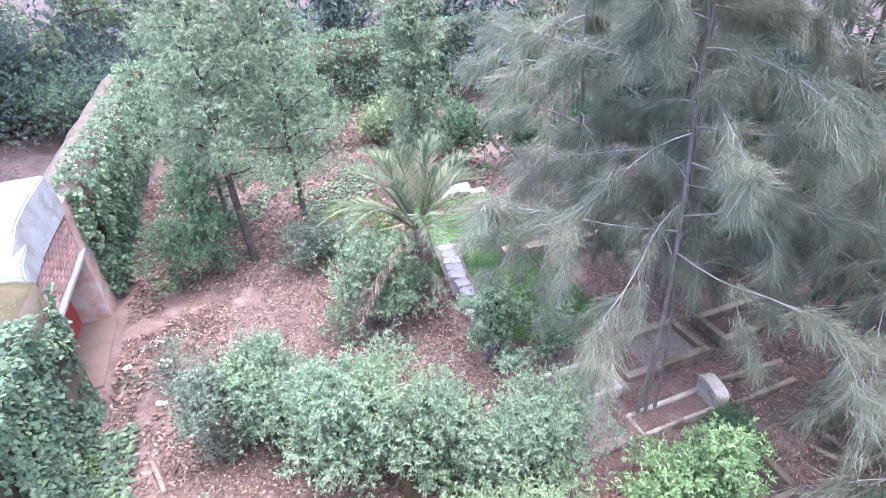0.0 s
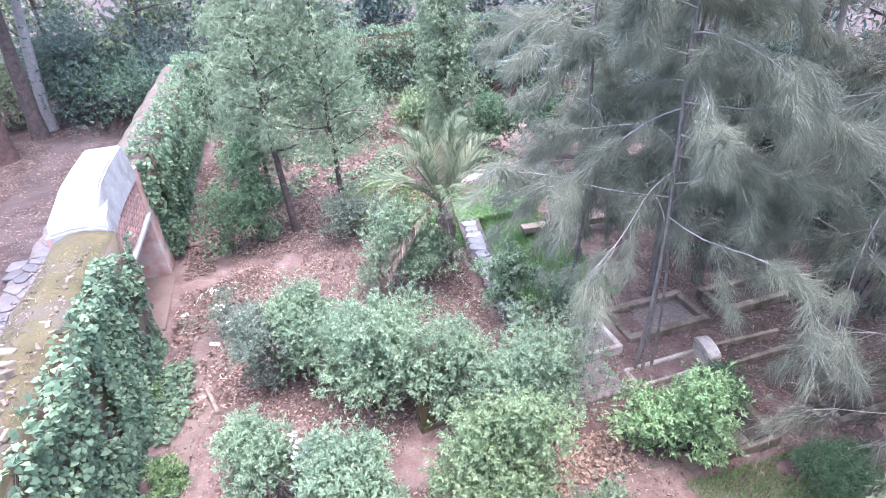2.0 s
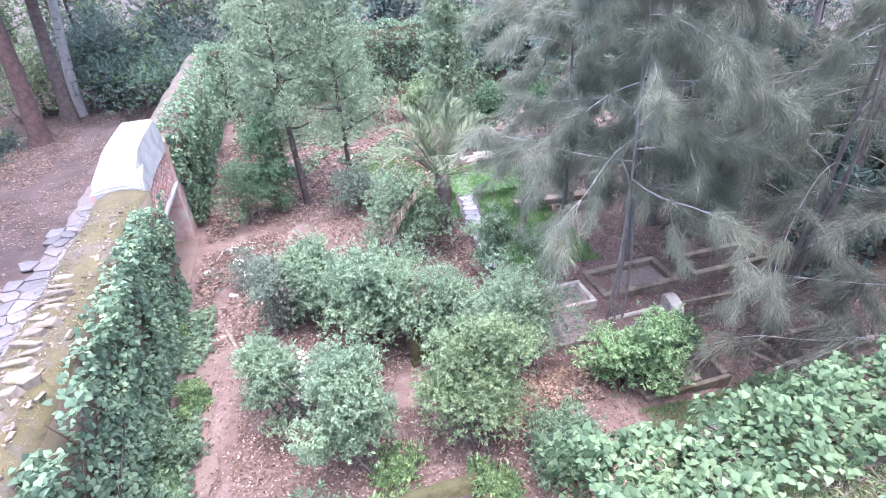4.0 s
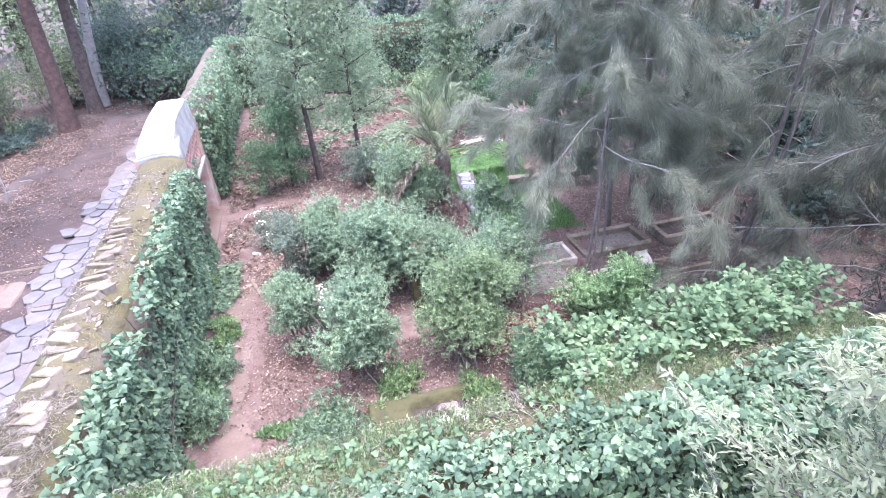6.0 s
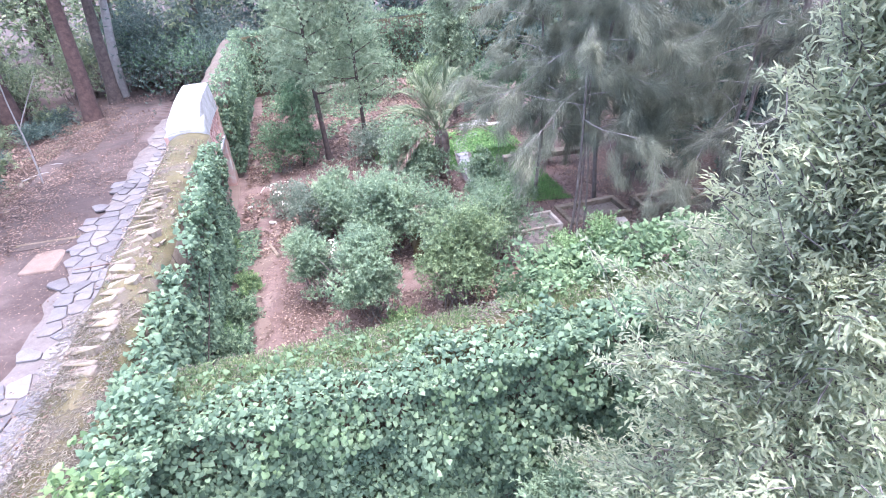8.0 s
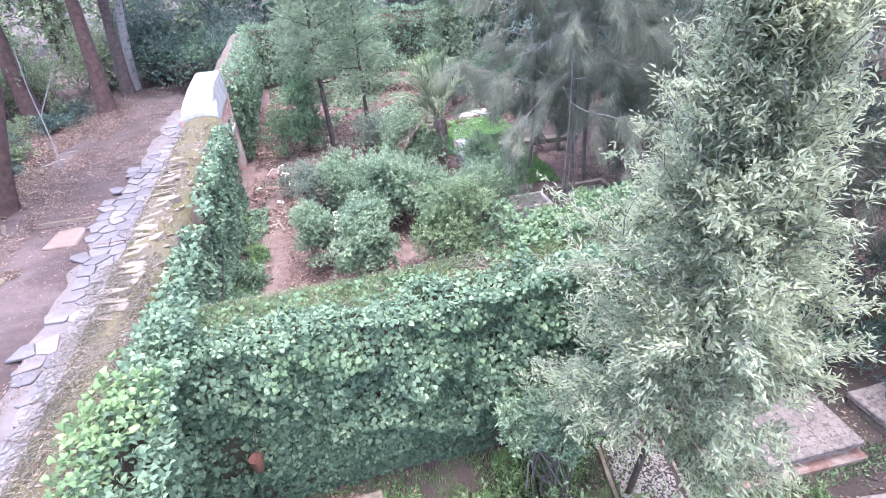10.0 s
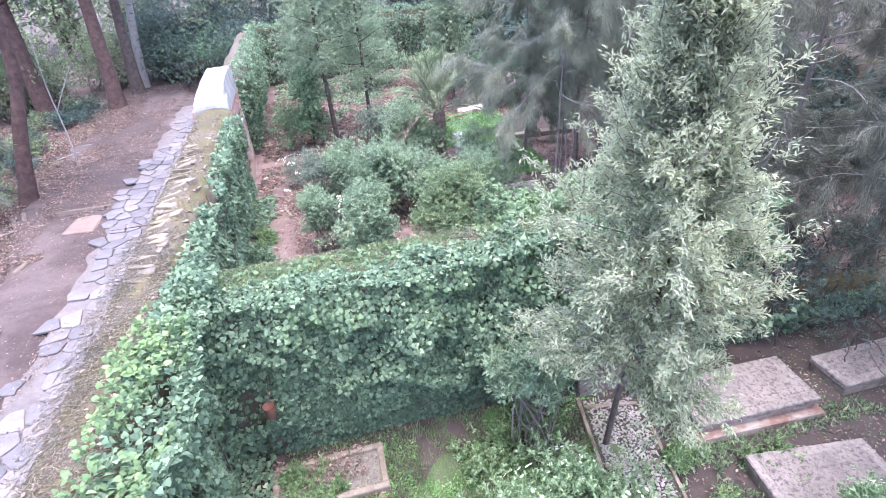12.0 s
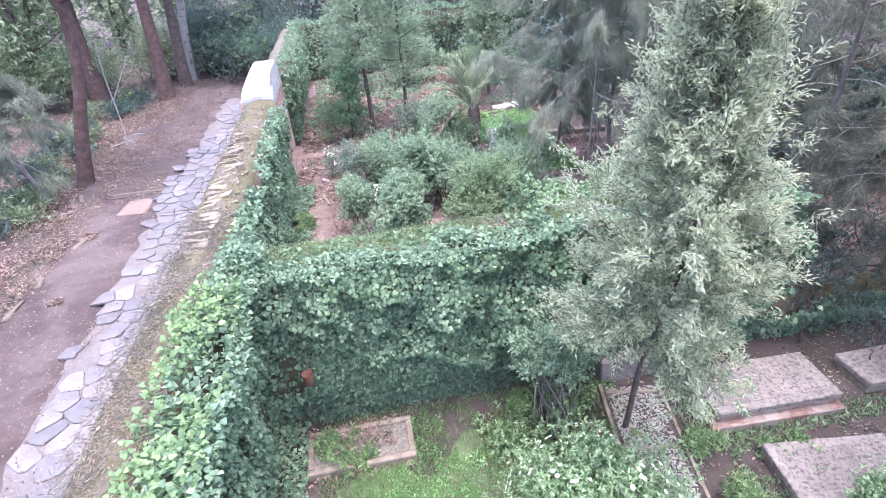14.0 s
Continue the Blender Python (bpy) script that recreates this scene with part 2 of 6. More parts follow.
# ---- building helpers ----
RNG = np.random.default_rng(7)
D = np.array((-0.365, 0.931))   # along the long garden wall
N = np.array((0.931, 0.365))    # across it, into the garden
YAW = math.degrees(math.atan2(N[1], N[0]))


def at(s, t, z=0.0):
    p = s * N + t * D
    return Vector((p[0], p[1], z))


def local(x, y, z=0.0, turn=0.0):
    """Pose at a place with x across the garden wall and y along it."""
    return pose(x, y, z, 0, 0, YAW + turn)


def link(name, me, material, parent=None, label=""):
    me.materials.append(material)
    ob = new(name, me)
    if parent:
        ob.parent = parent
    if label:
        ob["label"] = label
    return ob


def part(name, bm, material, parent=None, label="", smooth=False):
    me = bpy.data.meshes.new(name)
    bm.to_mesh(me)
    bm.free()
    if smooth:
        for p in me.polygons:
            p.use_smooth = True
    return link(name, me, material, parent, label)


def mesh_np(name, verts, faces):
    """Mesh from arrays; all faces have the same number of corners."""
    me = bpy.data.meshes.new(name)
    k = faces.shape[1]
    me.vertices.add(len(verts))
    me.vertices.foreach_set("co", np.ascontiguousarray(verts, dtype=np.float32).ravel())
    me.loops.add(faces.size)
    me.loops.foreach_set("vertex_index", np.ascontiguousarray(faces, dtype=np.int32).ravel())
    me.polygons.add(len(faces))
    me.polygons.foreach_set("loop_start", np.arange(0, faces.size, k, dtype=np.int32))
    me.update(calc_edges=True)
    return me


def box(bm, x0, x1, y0, y1, z0, z1, bevel=0.0, rough=0.0, m=None):
    """Adds a box, bevelled, with corners knocked about by rough."""
    v = [bm.verts.new((x, y, z)) for z in (z0, z1) for y in (y0, y1) for x in (x0, x1)]
    if rough:
        for w in v:
            w.co += Vector(RNG.uniform(-rough, rough, 3))
    fs = [bm.faces.new([v[i] for i in q]) for q in ((0, 2, 3, 1), (4, 5, 7, 6), (0, 1, 5, 4), (1, 3, 7, 5), (3, 2, 6, 7), (2, 0, 4, 6))]
    if bevel:
        es = {e for f in fs for e in f.edges}
        r = bmesh.ops.bevel(bm, geom=list(es), offset=bevel, segments=1, affect="EDGES")
    if m is not None:
        bmesh.ops.transform(bm, matrix=m, verts=bm.verts[:])
    return bm


def box_part(name, dims, material, parent=None, label="", bevel=0.012, rough=0.0, m=None):
    return part(name, box(bmesh.new(), *dims, bevel, rough, m), material, parent, label)


def thing(name, m=Matrix(), label="", category="", group="", kind=""):
    ob = new(name)
    ob.matrix_world = m
    ob.empty_display_size = 0.1
    return tagged(ob, label, category, group, kind)


# leaf shapes: length along y, width along x, 1 long
def leaf_shape(width, fold=0.12, droop=0.12):
    v = np.array([(0, 0, 0), (-width / 2, 0.42, fold * width), (0, 0.5, 0), (width / 2, 0.42, fold * width), (0, 1, -droop)], float)
    f = np.array([(0, 2, 1), (0, 3, 2), (1, 2, 4), (2, 3, 4)])
    return v, f


def ivy_shape():
    """Heart-shaped leaf with side lobes, cupped along the midrib."""
    rim = [(0, 0.1, 0.0), (0.3, -0.05, -0.05), (0.5, 0.22, -0.04), (0.34, 0.55, 0.02), (0, 1.0, -0.12)]
    v = np.array([(0, 0.36, 0.07)] + rim + [(-x, y, z) for x, y, z in rim[3:0:-1]], float)
    f = np.array([(0, i, i % 8 + 1) for i in range(1, 9)])
    return v, f


def strand_shape(segments=3, droop=0.9, width=0.02):
    v, f = [], []
    for i in range(segments + 1):
        a = i / segments
        x, y, z = width * (1 - 0.7 * a), a * (1 - 0.25 * droop * a), -droop * a * a * 0.6
        v += [(-x, y, z), (x, y, z)]
    for i in range(segments):
        f += [(2 * i, 2 * i + 1, 2 * i + 3), (2 * i, 2 * i + 3, 2 * i + 2)]
    return np.array(v, float), np.array(f)




def two_sided(width, fold=0.06, droop=0.12):
    v = np.array([(0, 0, 0), (-width / 2, 0.45, fold), (0, 1, -droop), (width / 2, 0.45, fold)], float)
    return v, np.array([(0, 3, 2), (0, 2, 1)])


OVATE, NARROW, IVY = two_sided(0.38), two_sided(0.2, 0.03, 0.2), ivy_shape()
IVY_SMALL = (np.array([(0, 0.34, 0.07), (0, 0.1, 0), (0.4, -0.02, -0.05), (0.44, 0.42, 0.01), (0, 1, -0.12), (-0.44, 0.42, 0.01), (-0.4, -0.02, -0.05)], float), np.array([(0, i, i % 6 + 1) for i in range(1, 7)]))
LEAFLET = leaf_shape(0.07, 0.3, 0.2)
BLADE = (np.array([(-0.035, 0, 0), (0.035, 0, 0), (0, 1, 0.15)], float), np.array([(0, 1, 2)]))
STRAND = strand_shape(2, 0.9, 0.009)
NEEDLE = (np.array([(-0.0092, 0, 0), (0.0092, 0, 0), (0, 1, -0.1)], float), np.array([(0, 1, 2)]))
NEEDLE_FAR = (np.array([(-0.026, 0, 0), (0.026, 0, 0), (0, 1, -0.1)], float), np.array([(0, 1, 2)]))
RHOMB = (np.array([(0, 0, 0), (-0.2, 0.45, 0.03), (0, 1, -0.1), (0.2, 0.45, 0.03)], float), np.array([(0, 3, 2), (0, 2, 1)]))


def unit(a):
    return a / np.maximum(np.linalg.norm(a, axis=1, keepdims=True), 1e-9)


def scatter(shape, places, ahead, up, sizes):
    """Copies of a leaf: at each place, pointing ahead, its face turned towards up."""
    v, f = shape
    y = unit(ahead)
    x = unit(np.cross(y, up))
    z = np.cross(x, y)
    s = np.asarray(sizes)[:, None, None]
    co = places[:, None, :] + s * (v[None, :, 0:1] * x[:, None, :] + v[None, :, 1:2] * y[:, None, :] + v[None, :, 2:3] * z[:, None, :])
    fa = (f[None] + (np.arange(len(places)) * len(v))[:, None, None]).reshape(-1, 3)
    return co.reshape(-1, 3), fa


def rand_dirs(k):
    return unit(RNG.normal(size=(k, 3)))


def foliage(name, shape, places, ahead, up, sizes, material, parent=None, label=""):
    v, f = scatter(shape, places, ahead, up, sizes)
    return link(name, mesh_np(name, v, f), material, parent, label)


def sprigs(centres, out, per, length, open_angle=0.9):
    """Leaf places for sprigs: leaves standing round a short twig that points out. Gives places, ways, ups."""
    k = len(centres)
    c = np.repeat(centres, per, 0)
    o = np.repeat(out, per, 0)
    a = np.tile(np.linspace(0, 1, per), k)[:, None]
    side = unit(np.cross(o, rand_dirs(k * per)))
    ways = unit(o * (0.35 + 0.8 * a) + side * open_angle)
    ups = unit(o + 0.35 * side + np.array((0, 0, 0.5)))
    return c + o * (a * length), ways, ups


def tube_np(pts, radii, sides=7):
    pts = np.asarray(pts, float)
    k = len(pts)
    tang = unit(np.gradient(pts, axis=0))
    ref = np.tile((0.31, 0.2, 0.93), (k, 1)) if abs(tang[0][2]) < 0.9 else np.tile((1.0, 0.1, 0), (k, 1))
    a = unit(np.cross(tang, ref))
    b = np.cross(tang, a)
    ang = np.linspace(0, 2 * np.pi, sides, endpoint=False)
    ring = np.cos(ang)[None, :, None] * a[:, None, :] + np.sin(ang)[None, :, None] * b[:, None, :]
    v = (pts[:, None, :] + np.asarray(radii)[:, None, None] * ring).reshape(-1, 3)
    f = [(i * sides + j, i * sides + (j + 1) % sides, (i + 1) * sides + (j + 1) % sides, (i + 1) * sides + j) for i in range(k - 1) for j in range(sides)]
    return v, np.array(f)


def tubes(name, runs, material, parent=None, label="", sides=7):
    """Several tapered limbs joined into one mesh. runs: (points, radii)."""
    vs, fs, base = [], [], 0
    for pts, radii in runs:
        v, f = tube_np(pts, radii, sides)
        vs.append(v)
        fs.append(f + base)
        base += len(v)
    me = mesh_np(name, np.concatenate(vs), np.concatenate(fs))
    me.polygons.foreach_set("use_smooth", [True] * len(me.polygons))
    return link(name, me, material, parent, label)


def bent(a, b, k=7, sway=0.12, sag=0.0):
    """A wavering run of points from a to b."""
    a, b = np.asarray(a, float), np.asarray(b, float)
    t = np.linspace(0, 1, k)[:, None]
    p = a + (b - a) * t
    w = np.sin(t * np.pi) * RNG.normal(size=(1, 3)) * sway + np.sin(t * 2 * np.pi) * RNG.normal(size=(1, 3)) * sway * 0.5
    p = p + w * np.linalg.norm(b - a) * 0.5
    p[:, 2:] -= sag * t * t
    return p


def lobes(centre, radii, count, size):
    """Overlapping lobes that make an uneven crown."""
    u = rand_dirs(count)
    u[:, 2] = np.where(u[:, 2] < -0.75, -u[:, 2], u[:, 2])
    c = np.asarray(centre) + u * np.asarray(radii) * RNG.uniform(0.25, 0.95, (count, 1))
    return c, size * RNG.uniform(0.45, 1.15, count)


def crown_points(centres, sizes, per, shell=0.55):
    """Sprig places in the outer shell of each lobe, with outward ways."""
    k = len(centres)
    u = rand_dirs(k * per)
    u[:, 2] = np.where(u[:, 2] < -0.55, -u[:, 2] * 0.6, u[:, 2])
    u = unit(u)
    r = np.repeat(sizes, per)[:, None] * (shell + (1 - shell) * RNG.random((k * per, 1)) ** 0.6) * np.where(RNG.random((k * per, 1)) < 0.24, RNG.uniform(1.0, 1.6, (k * per, 1)), 1.0)
    return np.repeat(centres, per, 0) + u * r * np.array((1, 1, 0.9)), u


def shrub(name, x, y, z0, height, radius, material, leaf=0.1, shape=OVATE, lobe_count=10, sprig_count=90, per=7, label="", category="shrub", stems=5, low=0.25, group="", open_angle=0.9, bare=0.0):
    """Stems fanning out from the foot, each ending in a few uneven plumes of leaf sprigs; bare twigs show below."""
    ob = thing(name, pose(x, y, z0), label, category, group)
    leaf = leaf * (0.7 if leaf < 0.12 else 1.0)
    if name == "undergrowth":
        sprig_count, leaf = int(sprig_count * 0.36), leaf * 1.5
    low = low * 0.22
    half = height * (1 - low) * 0.5
    mid = height * low + half
    az = RNG.uniform(0, 6.28, 4)
    c, s = lobes((0, 0, mid), (radius * 1.12, radius * 1.12, half * 1.02), lobe_count * 3, min(radius, half) * 0.36)
    skirt = RNG.random(len(c)) < 0.12
    c[skirt, 2] = RNG.uniform(0.12, 0.45, int(skirt.sum())) * height
    c[:, 2] = np.maximum(c[:, 2] - 0.1 * height, max(0.1, bare) * height)
    ang = np.arctan2(c[:, 1], c[:, 0])
    swell = 1 + 0.28 * np.sin(2 * ang + az[0]) + 0.2 * np.sin(3 * ang + az[1]) + 0.13 * np.sin(5 * ang + az[2])
    c[:, :2] *= swell[:, None]
    c[:, 2] = mid + (c[:, 2] - mid) * (0.84 + 0.28 * np.sin(2 * ang + az[3]))
    p, u = crown_points(c, s, int(sprig_count * 0.42 * (1.7 if leaf < 0.08 else 1.0)), 0.35)
    keep = p[:, 2] > 0.05 + 0.25 * low * height * RNG.random(len(p))
    p, u = p[keep], u[keep]
    p = p + u * (np.abs(RNG.normal(size=(len(p), 1))) * 0.09 * radius) + RNG.normal(size=p.shape) * 0.06 * radius
    shoot = RNG.random(len(p)) < 0.07
    p[shoot] += (u[shoot] + np.array((0, 0, 0.5))) * RNG.uniform(0.1, 0.32, (int(shoot.sum()), 1)) * radius
    p[:, 2] = np.maximum(p[:, 2], 0.04)
    p, u = p[p[:, 2] > bare * height], u[p[:, 2] > bare * height]
    pl, ah, up = sprigs(p, unit(u + np.array((0, 0, 0.3)) + 0.35 * RNG.normal(size=u.shape)), per, leaf * 0.9, open_angle)
    foliage("crown", shape, pl, ah, up, leaf * RNG.uniform(0.6, 1.2, len(pl)), material, ob)
    runs = [(bent((RNG.normal() * 0.3 * radius, RNG.normal() * 0.3 * radius, -0.03), c[i % len(c)], 6, 0.22), np.linspace(0.009, 0.004, 6) * (1 + height * 0.25)) for i in range(max(stems, int(len(c) * 0.4)))]
    tagged(tubes("stem", runs, M_BARK_GREY if name == "shrub" else M_BARK, ob, sides=4), kind="stuff")
    return ob


# ---- ground ----
ROAD_Z, YARD_Z = -0.42, -0.5


def garden_z(s, fall=0.1, t=9.0):
    """Garden level: flat beside the long wall, sloping down towards the casuarinas and dipping to the graves by the dividing wall."""
    s, t = np.asarray(s, float), np.asarray(t, float)
    dip = 1.7 * np.clip((3.7 - t) / 0.8, 0, 1) * np.clip((s - 3.0) / 0.8, 0, 1)
    return -fall * np.minimum(np.clip(s - 2.0, 0.0, 4.6) + dip, 5.0)



def sheet(name, s0, s1, t0, t1, z, step, material, rough=0.02, edge=0.0, label="", category="ground", kind="structure", fall=0.0, sink=0.0):
    """Uneven piece of ground in the wall's own directions."""
    ns, nt_ = max(2, int((s1 - s0) / step)), max(2, int((t1 - t0) / step))
    ss, tt = np.linspace(s0, s1, ns), np.linspace(t0, t1, nt_)
    v = []
    for i, t in enumerate(tt):
        for j, s in enumerate(ss):
            ds = edge * noise.noise((t * 1.3, s0, 3.1)) if j == 0 else edge * noise.noise((t * 1.3, s1, 7.7)) if j == ns - 1 else 0
            p = at(s + ds, t + (edge * noise.noise((s * 1.3, t0, 1.0)) if i in (0, nt_ - 1) else 0))
            h = z + rough * noise.noise((p.x * 0.9, p.y * 0.9, z)) + rough * 0.5 * noise.noise((p.x * 4, p.y * 4, 2)) + float(garden_z(s, fall, t))
            u2 = max(abs(2 * (s - s0) / (s1 - s0) - 1), abs(2 * (t - t0) / (t1 - t0) - 1))
            h -= sink * u2 ** 4 * (1 + 1.5 * noise.noise((p.x * 1.7, p.y * 1.7, 11)))
            v.append((p.x, p.y, h))
    f = [(i * ns + j, i * ns + j + 1, (i + 1) * ns + j + 1, (i + 1) * ns + j) for i in range(nt_ - 1) for j in range(ns - 1)]
    me = mesh_np(name, np.array(v), np.array(f))
    me.polygons.foreach_set("use_smooth", [True] * len(f))
    return tagged(link(name, me, material), label, category, "", kind)


bm = bmesh.new()
bmesh.ops.create_grid(bm, x_segments=80, y_segments=80, size=200)
for v in bm.verts:
    v.co.z = -0.56 + 0.25 * noise.noise((v.co.x * 0.05, v.co.y * 0.05, 0)) * min(1, max(0, (v.co.length - 25) / 30))
tagged(part("ground", bm, M_FOREST_FLOOR, None, smooth=True), "forest floor of brown soil and fallen leaves", "ground", kind="structure")
sheet("garden_ground", -3.5, 16, -1.1, 21.6, 0.0, 0.22, M_LITTER, 0.035, 0, "garden soil covered with fallen leaves", fall=0.1)
sheet("yard_ground", -3.5, 16, -16, -1.0, YARD_Z, 0.25, M_SOIL_DARK, 0.03, 0, "lower burial yard of dark soil", fall=-0.0)
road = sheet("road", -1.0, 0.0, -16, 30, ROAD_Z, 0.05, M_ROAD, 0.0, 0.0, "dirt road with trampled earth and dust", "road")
for v in road.data.vertices:
    s, t = v.co.x * N[0] + v.co.y * N[1], v.co.x * D[0] + v.co.y * D[1]
    left = np.interp(t, (-16, 0, 5.8, 7.5, 9.2, 15.8, 22.9, 30), (-9.2, -8.9, -8.75, -9.4, -9.8, -10.1, -9.9, -11.0)) + 0.25 * noise.noise((t * 0.7, 0, 0))
    right = np.interp(t, (-16, 17, 24, 30), (-3.6, -3.6, -8.2, -11.0))
    p = at(right + (left - right) * -s, t)
    across = right + (left - right) * -s
    v.co = (p.x, p.y, ROAD_Z - (0.07 if across > -6.95 else 0.0) + 0.04 * noise.noise((p.x * 0.8, p.y * 0.8, 0)) + 0.015 * noise.noise((p.x * 5, p.y * 5, 1)))
sheet("dirt_path", -2.7, -2.2, -0.9, 5.6, 0.024, 0.12, M_PATH, 0.025, 0.3, "narrow trodden earth path beside the ivy wall", "path")

# ---- walls ----


def wall_run(name, s0, s1, t0, t1, z0, z1, material, label, top=None):
    """Thick rubble wall with an uneven face and a humped top."""
    ls, lt = s1 - s0, t1 - t0
    along = lt >= ls
    length, thick = (lt, ls) if along else (ls, lt)
    k = max(3, int(length / 0.25))
    prof = [(0, z0), (0.0, z0 + (z1 - z0) * 0.35), (0.0, z0 + (z1 - z0) * 0.7), (0.02, z1 - 0.1), (0.22, z1 - 0.015), (0.5, z1 + 0.03), (0.78, z1 - 0.015), (0.98, z1 - 0.1), (1, z0 + (z1 - z0) * 0.7), (1, z0 + (z1 - z0) * 0.35), (1, z0)]
    v = []
    for i in range(k + 1):
        a = i / k * length
        for q, z in prof:
            b = q * thick
            nz = noise.noise((a * 1.7, b * 2.3, z * 1.9 + s0))
            b2, z2 = b + 0.035 * nz * (1 if z > z0 else 0), z + (0.04 * noise.noise((a * 1.1, b * 3, 5)) if z > z1 - 0.2 else 0)
            p = at(s0 + b2, t0 + a, z2) if along else at(s0 + a, t0 + b2, z2)
            v.append(p[:])
    m_ = len(prof)
    f = [(i * m_ + j, i * m_ + j + 1, (i + 1) * m_ + j + 1, (i + 1) * m_ + j) for i in range(k) for j in range(m_ - 1)]
    me = mesh_np(name, np.array(v), np.array(f))
    bm = bmesh.new()
    bm.from_mesh(me)
    bm.verts.ensure_lookup_table()
    bm.faces.new([bm.verts[j] for j in range(m_)])
    bm.faces.new([bm.verts[k * m_ + j] for j in range(m_)][::-1])
    bmesh.ops.recalc_face_normals(bm, faces=bm.faces[:])
    for f in bm.faces:
        f.material_index = 1 if f.normal.z > 0.25 else 0
    bm.to_mesh(me)
    bm.free()
    me.materials.append(material)
    me.materials.append(top or M_MOSS)
    return tagged(new(name, me), label, "wall", "", "structure")


WALL_Z = 2.34
wall_a = wall_run("wall_west", -3.9, -3.05, -16, 7.28, -0.6, WALL_Z, M_RUBBLE, "thick rubble garden wall with weathered mossy coping")
wall_b = wall_run("wall_west_far", -3.85, -3.05, 10.2, 19.6, -0.6, WALL_Z, M_RUBBLE, "thick rubble garden wall overgrown with ivy", M_COPING_PALE)
wall_c = wall_run("wall_south", -3.04, 5.2, -1.45, -0.75, -0.6, 2.2, M_RUBBLE, "rubble wall between two yards hidden under ivy")
wall_f = wall_run("wall_south_low", 5.22, 13.0, -1.4, -0.8, -0.6, 0.05, M_RUBBLE, "low shaded end of the dividing wall")
wall_d = wall_run("wall_north", -3.6, 13, 19.0, 19.7, -0.6, 2.35, M_RUBBLE, "far garden wall covered with dark ivy")
NORTH_TURN = Matrix.Translation(at(-3.6, 19.2)) @ Matrix.Rotation(radians(7.2), 4, "Z") @ Matrix.Translation(-at(-3.6, 19.2))
wall_d.matrix_world = NORTH_TURN
wall_e = wall_run("wall_east", 13.0, 13.6, -14, 21.8, -0.6, 2.2, M_RUBBLE, "plain rubble wall closing the garden")

# ---- gateway in the west wall ----
gate = thing("gateway", local(*at(-3.6, 8.6)[:2]), "brick gateway with white gabled cap and red door", "gateway")
bm = bmesh.new()
box(bm, -0.42, 0.44, -1.3, -1.05, -0.6, 2.32, 0.015)
part("near_pier", bm, M_RED_RENDER, gate, "red-washed rendered pier")
bm = bmesh.new()
box(bm, -0.42, 0.44, 1.0, 1.6, -0.6, 2.32, 0.015)
part("far_pier", bm, M_RED_RENDER, gate, "red-washed rendered pier")
bm = bmesh.new()
box(bm, -0.4, 0.4, -1.04, 0.99, 1.45, 2.32, 0.01)
part("upper_wall", bm, M_MORTAR, gate)
box_part("lintel", (0.36, 0.48, -1.2, 1.12, 1.36, 1.44), M_WHITEWASH, gate, "whitewashed stone lintel")
box_part("threshold", (-0.3, 0.55, -1.0, 0.95, -0.1, 0.04), M_PATH, gate, "worn pink concrete threshold", 0.02, 0.01)
box_part("door", (-0.12, -0.06, -1.04, 0.99, 0.0, 1.44), M_DOOR, gate, "dark red painted door")
bm = bmesh.new()
rows_ = []
# end to end: place along the wall, hem, shoulder and crest heights, width of the crest
for y, hem, eave, crest, k in ((-1.36, 2.2, 2.34, 2.4, 0.6), (-1.27, 2.15, 2.5, 2.62, 0.8), (-0.8, 2.2, 2.57, 2.87, 1.0), (-0.2, 2.22, 2.57, 2.91, 1.0), (0.85, 2.22, 2.56, 2.92, 1.0), (1.02, 2.24, 2.55, 2.86, 0.9)):
    ring = [(-0.31, hem), (-0.34, eave), (0.15 - 0.29 * k, crest), (0.15 + 0.29 * k, crest), (0.47, eave), (0.49, hem - 0.02)]
    rows_.append([bm.verts.new((x + 0.018 * noise.noise((x * 3, y * 2, 1)), y, z + 0.022 * noise.noise((x * 2, y * 2, 4)))) for x, z in ring])
prof = rows_[0]
for a, b in zip(rows_, rows_[1:]):
    for j in range(len(prof)):
        bm.faces.new((a[j], a[(j + 1) % len(prof)], b[(j + 1) % len(prof)], b[j]))
bm.faces.new(rows_[0][::-1])
bm.faces.new(rows_[-1])
bmesh.ops.recalc_face_normals(bm, faces=bm.faces[:])
bmesh.ops.bevel(bm, geom=bm.edges[:], offset=0.025, segments=2, affect="EDGES")
part("cap", bm, M_WHITEWASH, gate, "whitewashed gabled mortar cap")

sheet("needle_bed", 5.2, 13.0, 1.0, 13.5, 0.03, 0.22, M_NEEDLES, 0.05, 0.5, "dark bed of fallen needles under the casuarinas", "ground", fall=0.1, sink=0.1)
sheet("lawn", 2.3, 5.3, 8.3, 11.7, 0.02, 0.14, M_TURF, 0.03, 0.35, "green lawn in the garden", "lawn", sink=0.07, fall=0.1)
sheet("lawn_near", 3.0, 5.3, 5.9, 8.8, 0.02, 0.14, M_TURF, 0.03, 0.3, "green lawn beside the graves", "lawn", sink=0.07, fall=0.1)
sheet("lawn_far", 0.7, 2.9, 9.2, 12.7, 0.02, 0.14, M_TURF, 0.03, 0.3, "green lawn beyond the palm", "lawn", sink=0.07, fall=0.1)
sheet("yard_turf", -2.6, 2.9, -8.5, -1.5, YARD_Z + 0.03, 0.16, M_TURF_DULL, 0.05, 0.4, "thin turf in the lower yard", "lawn", sink=0.1)

# ---- ivy ----


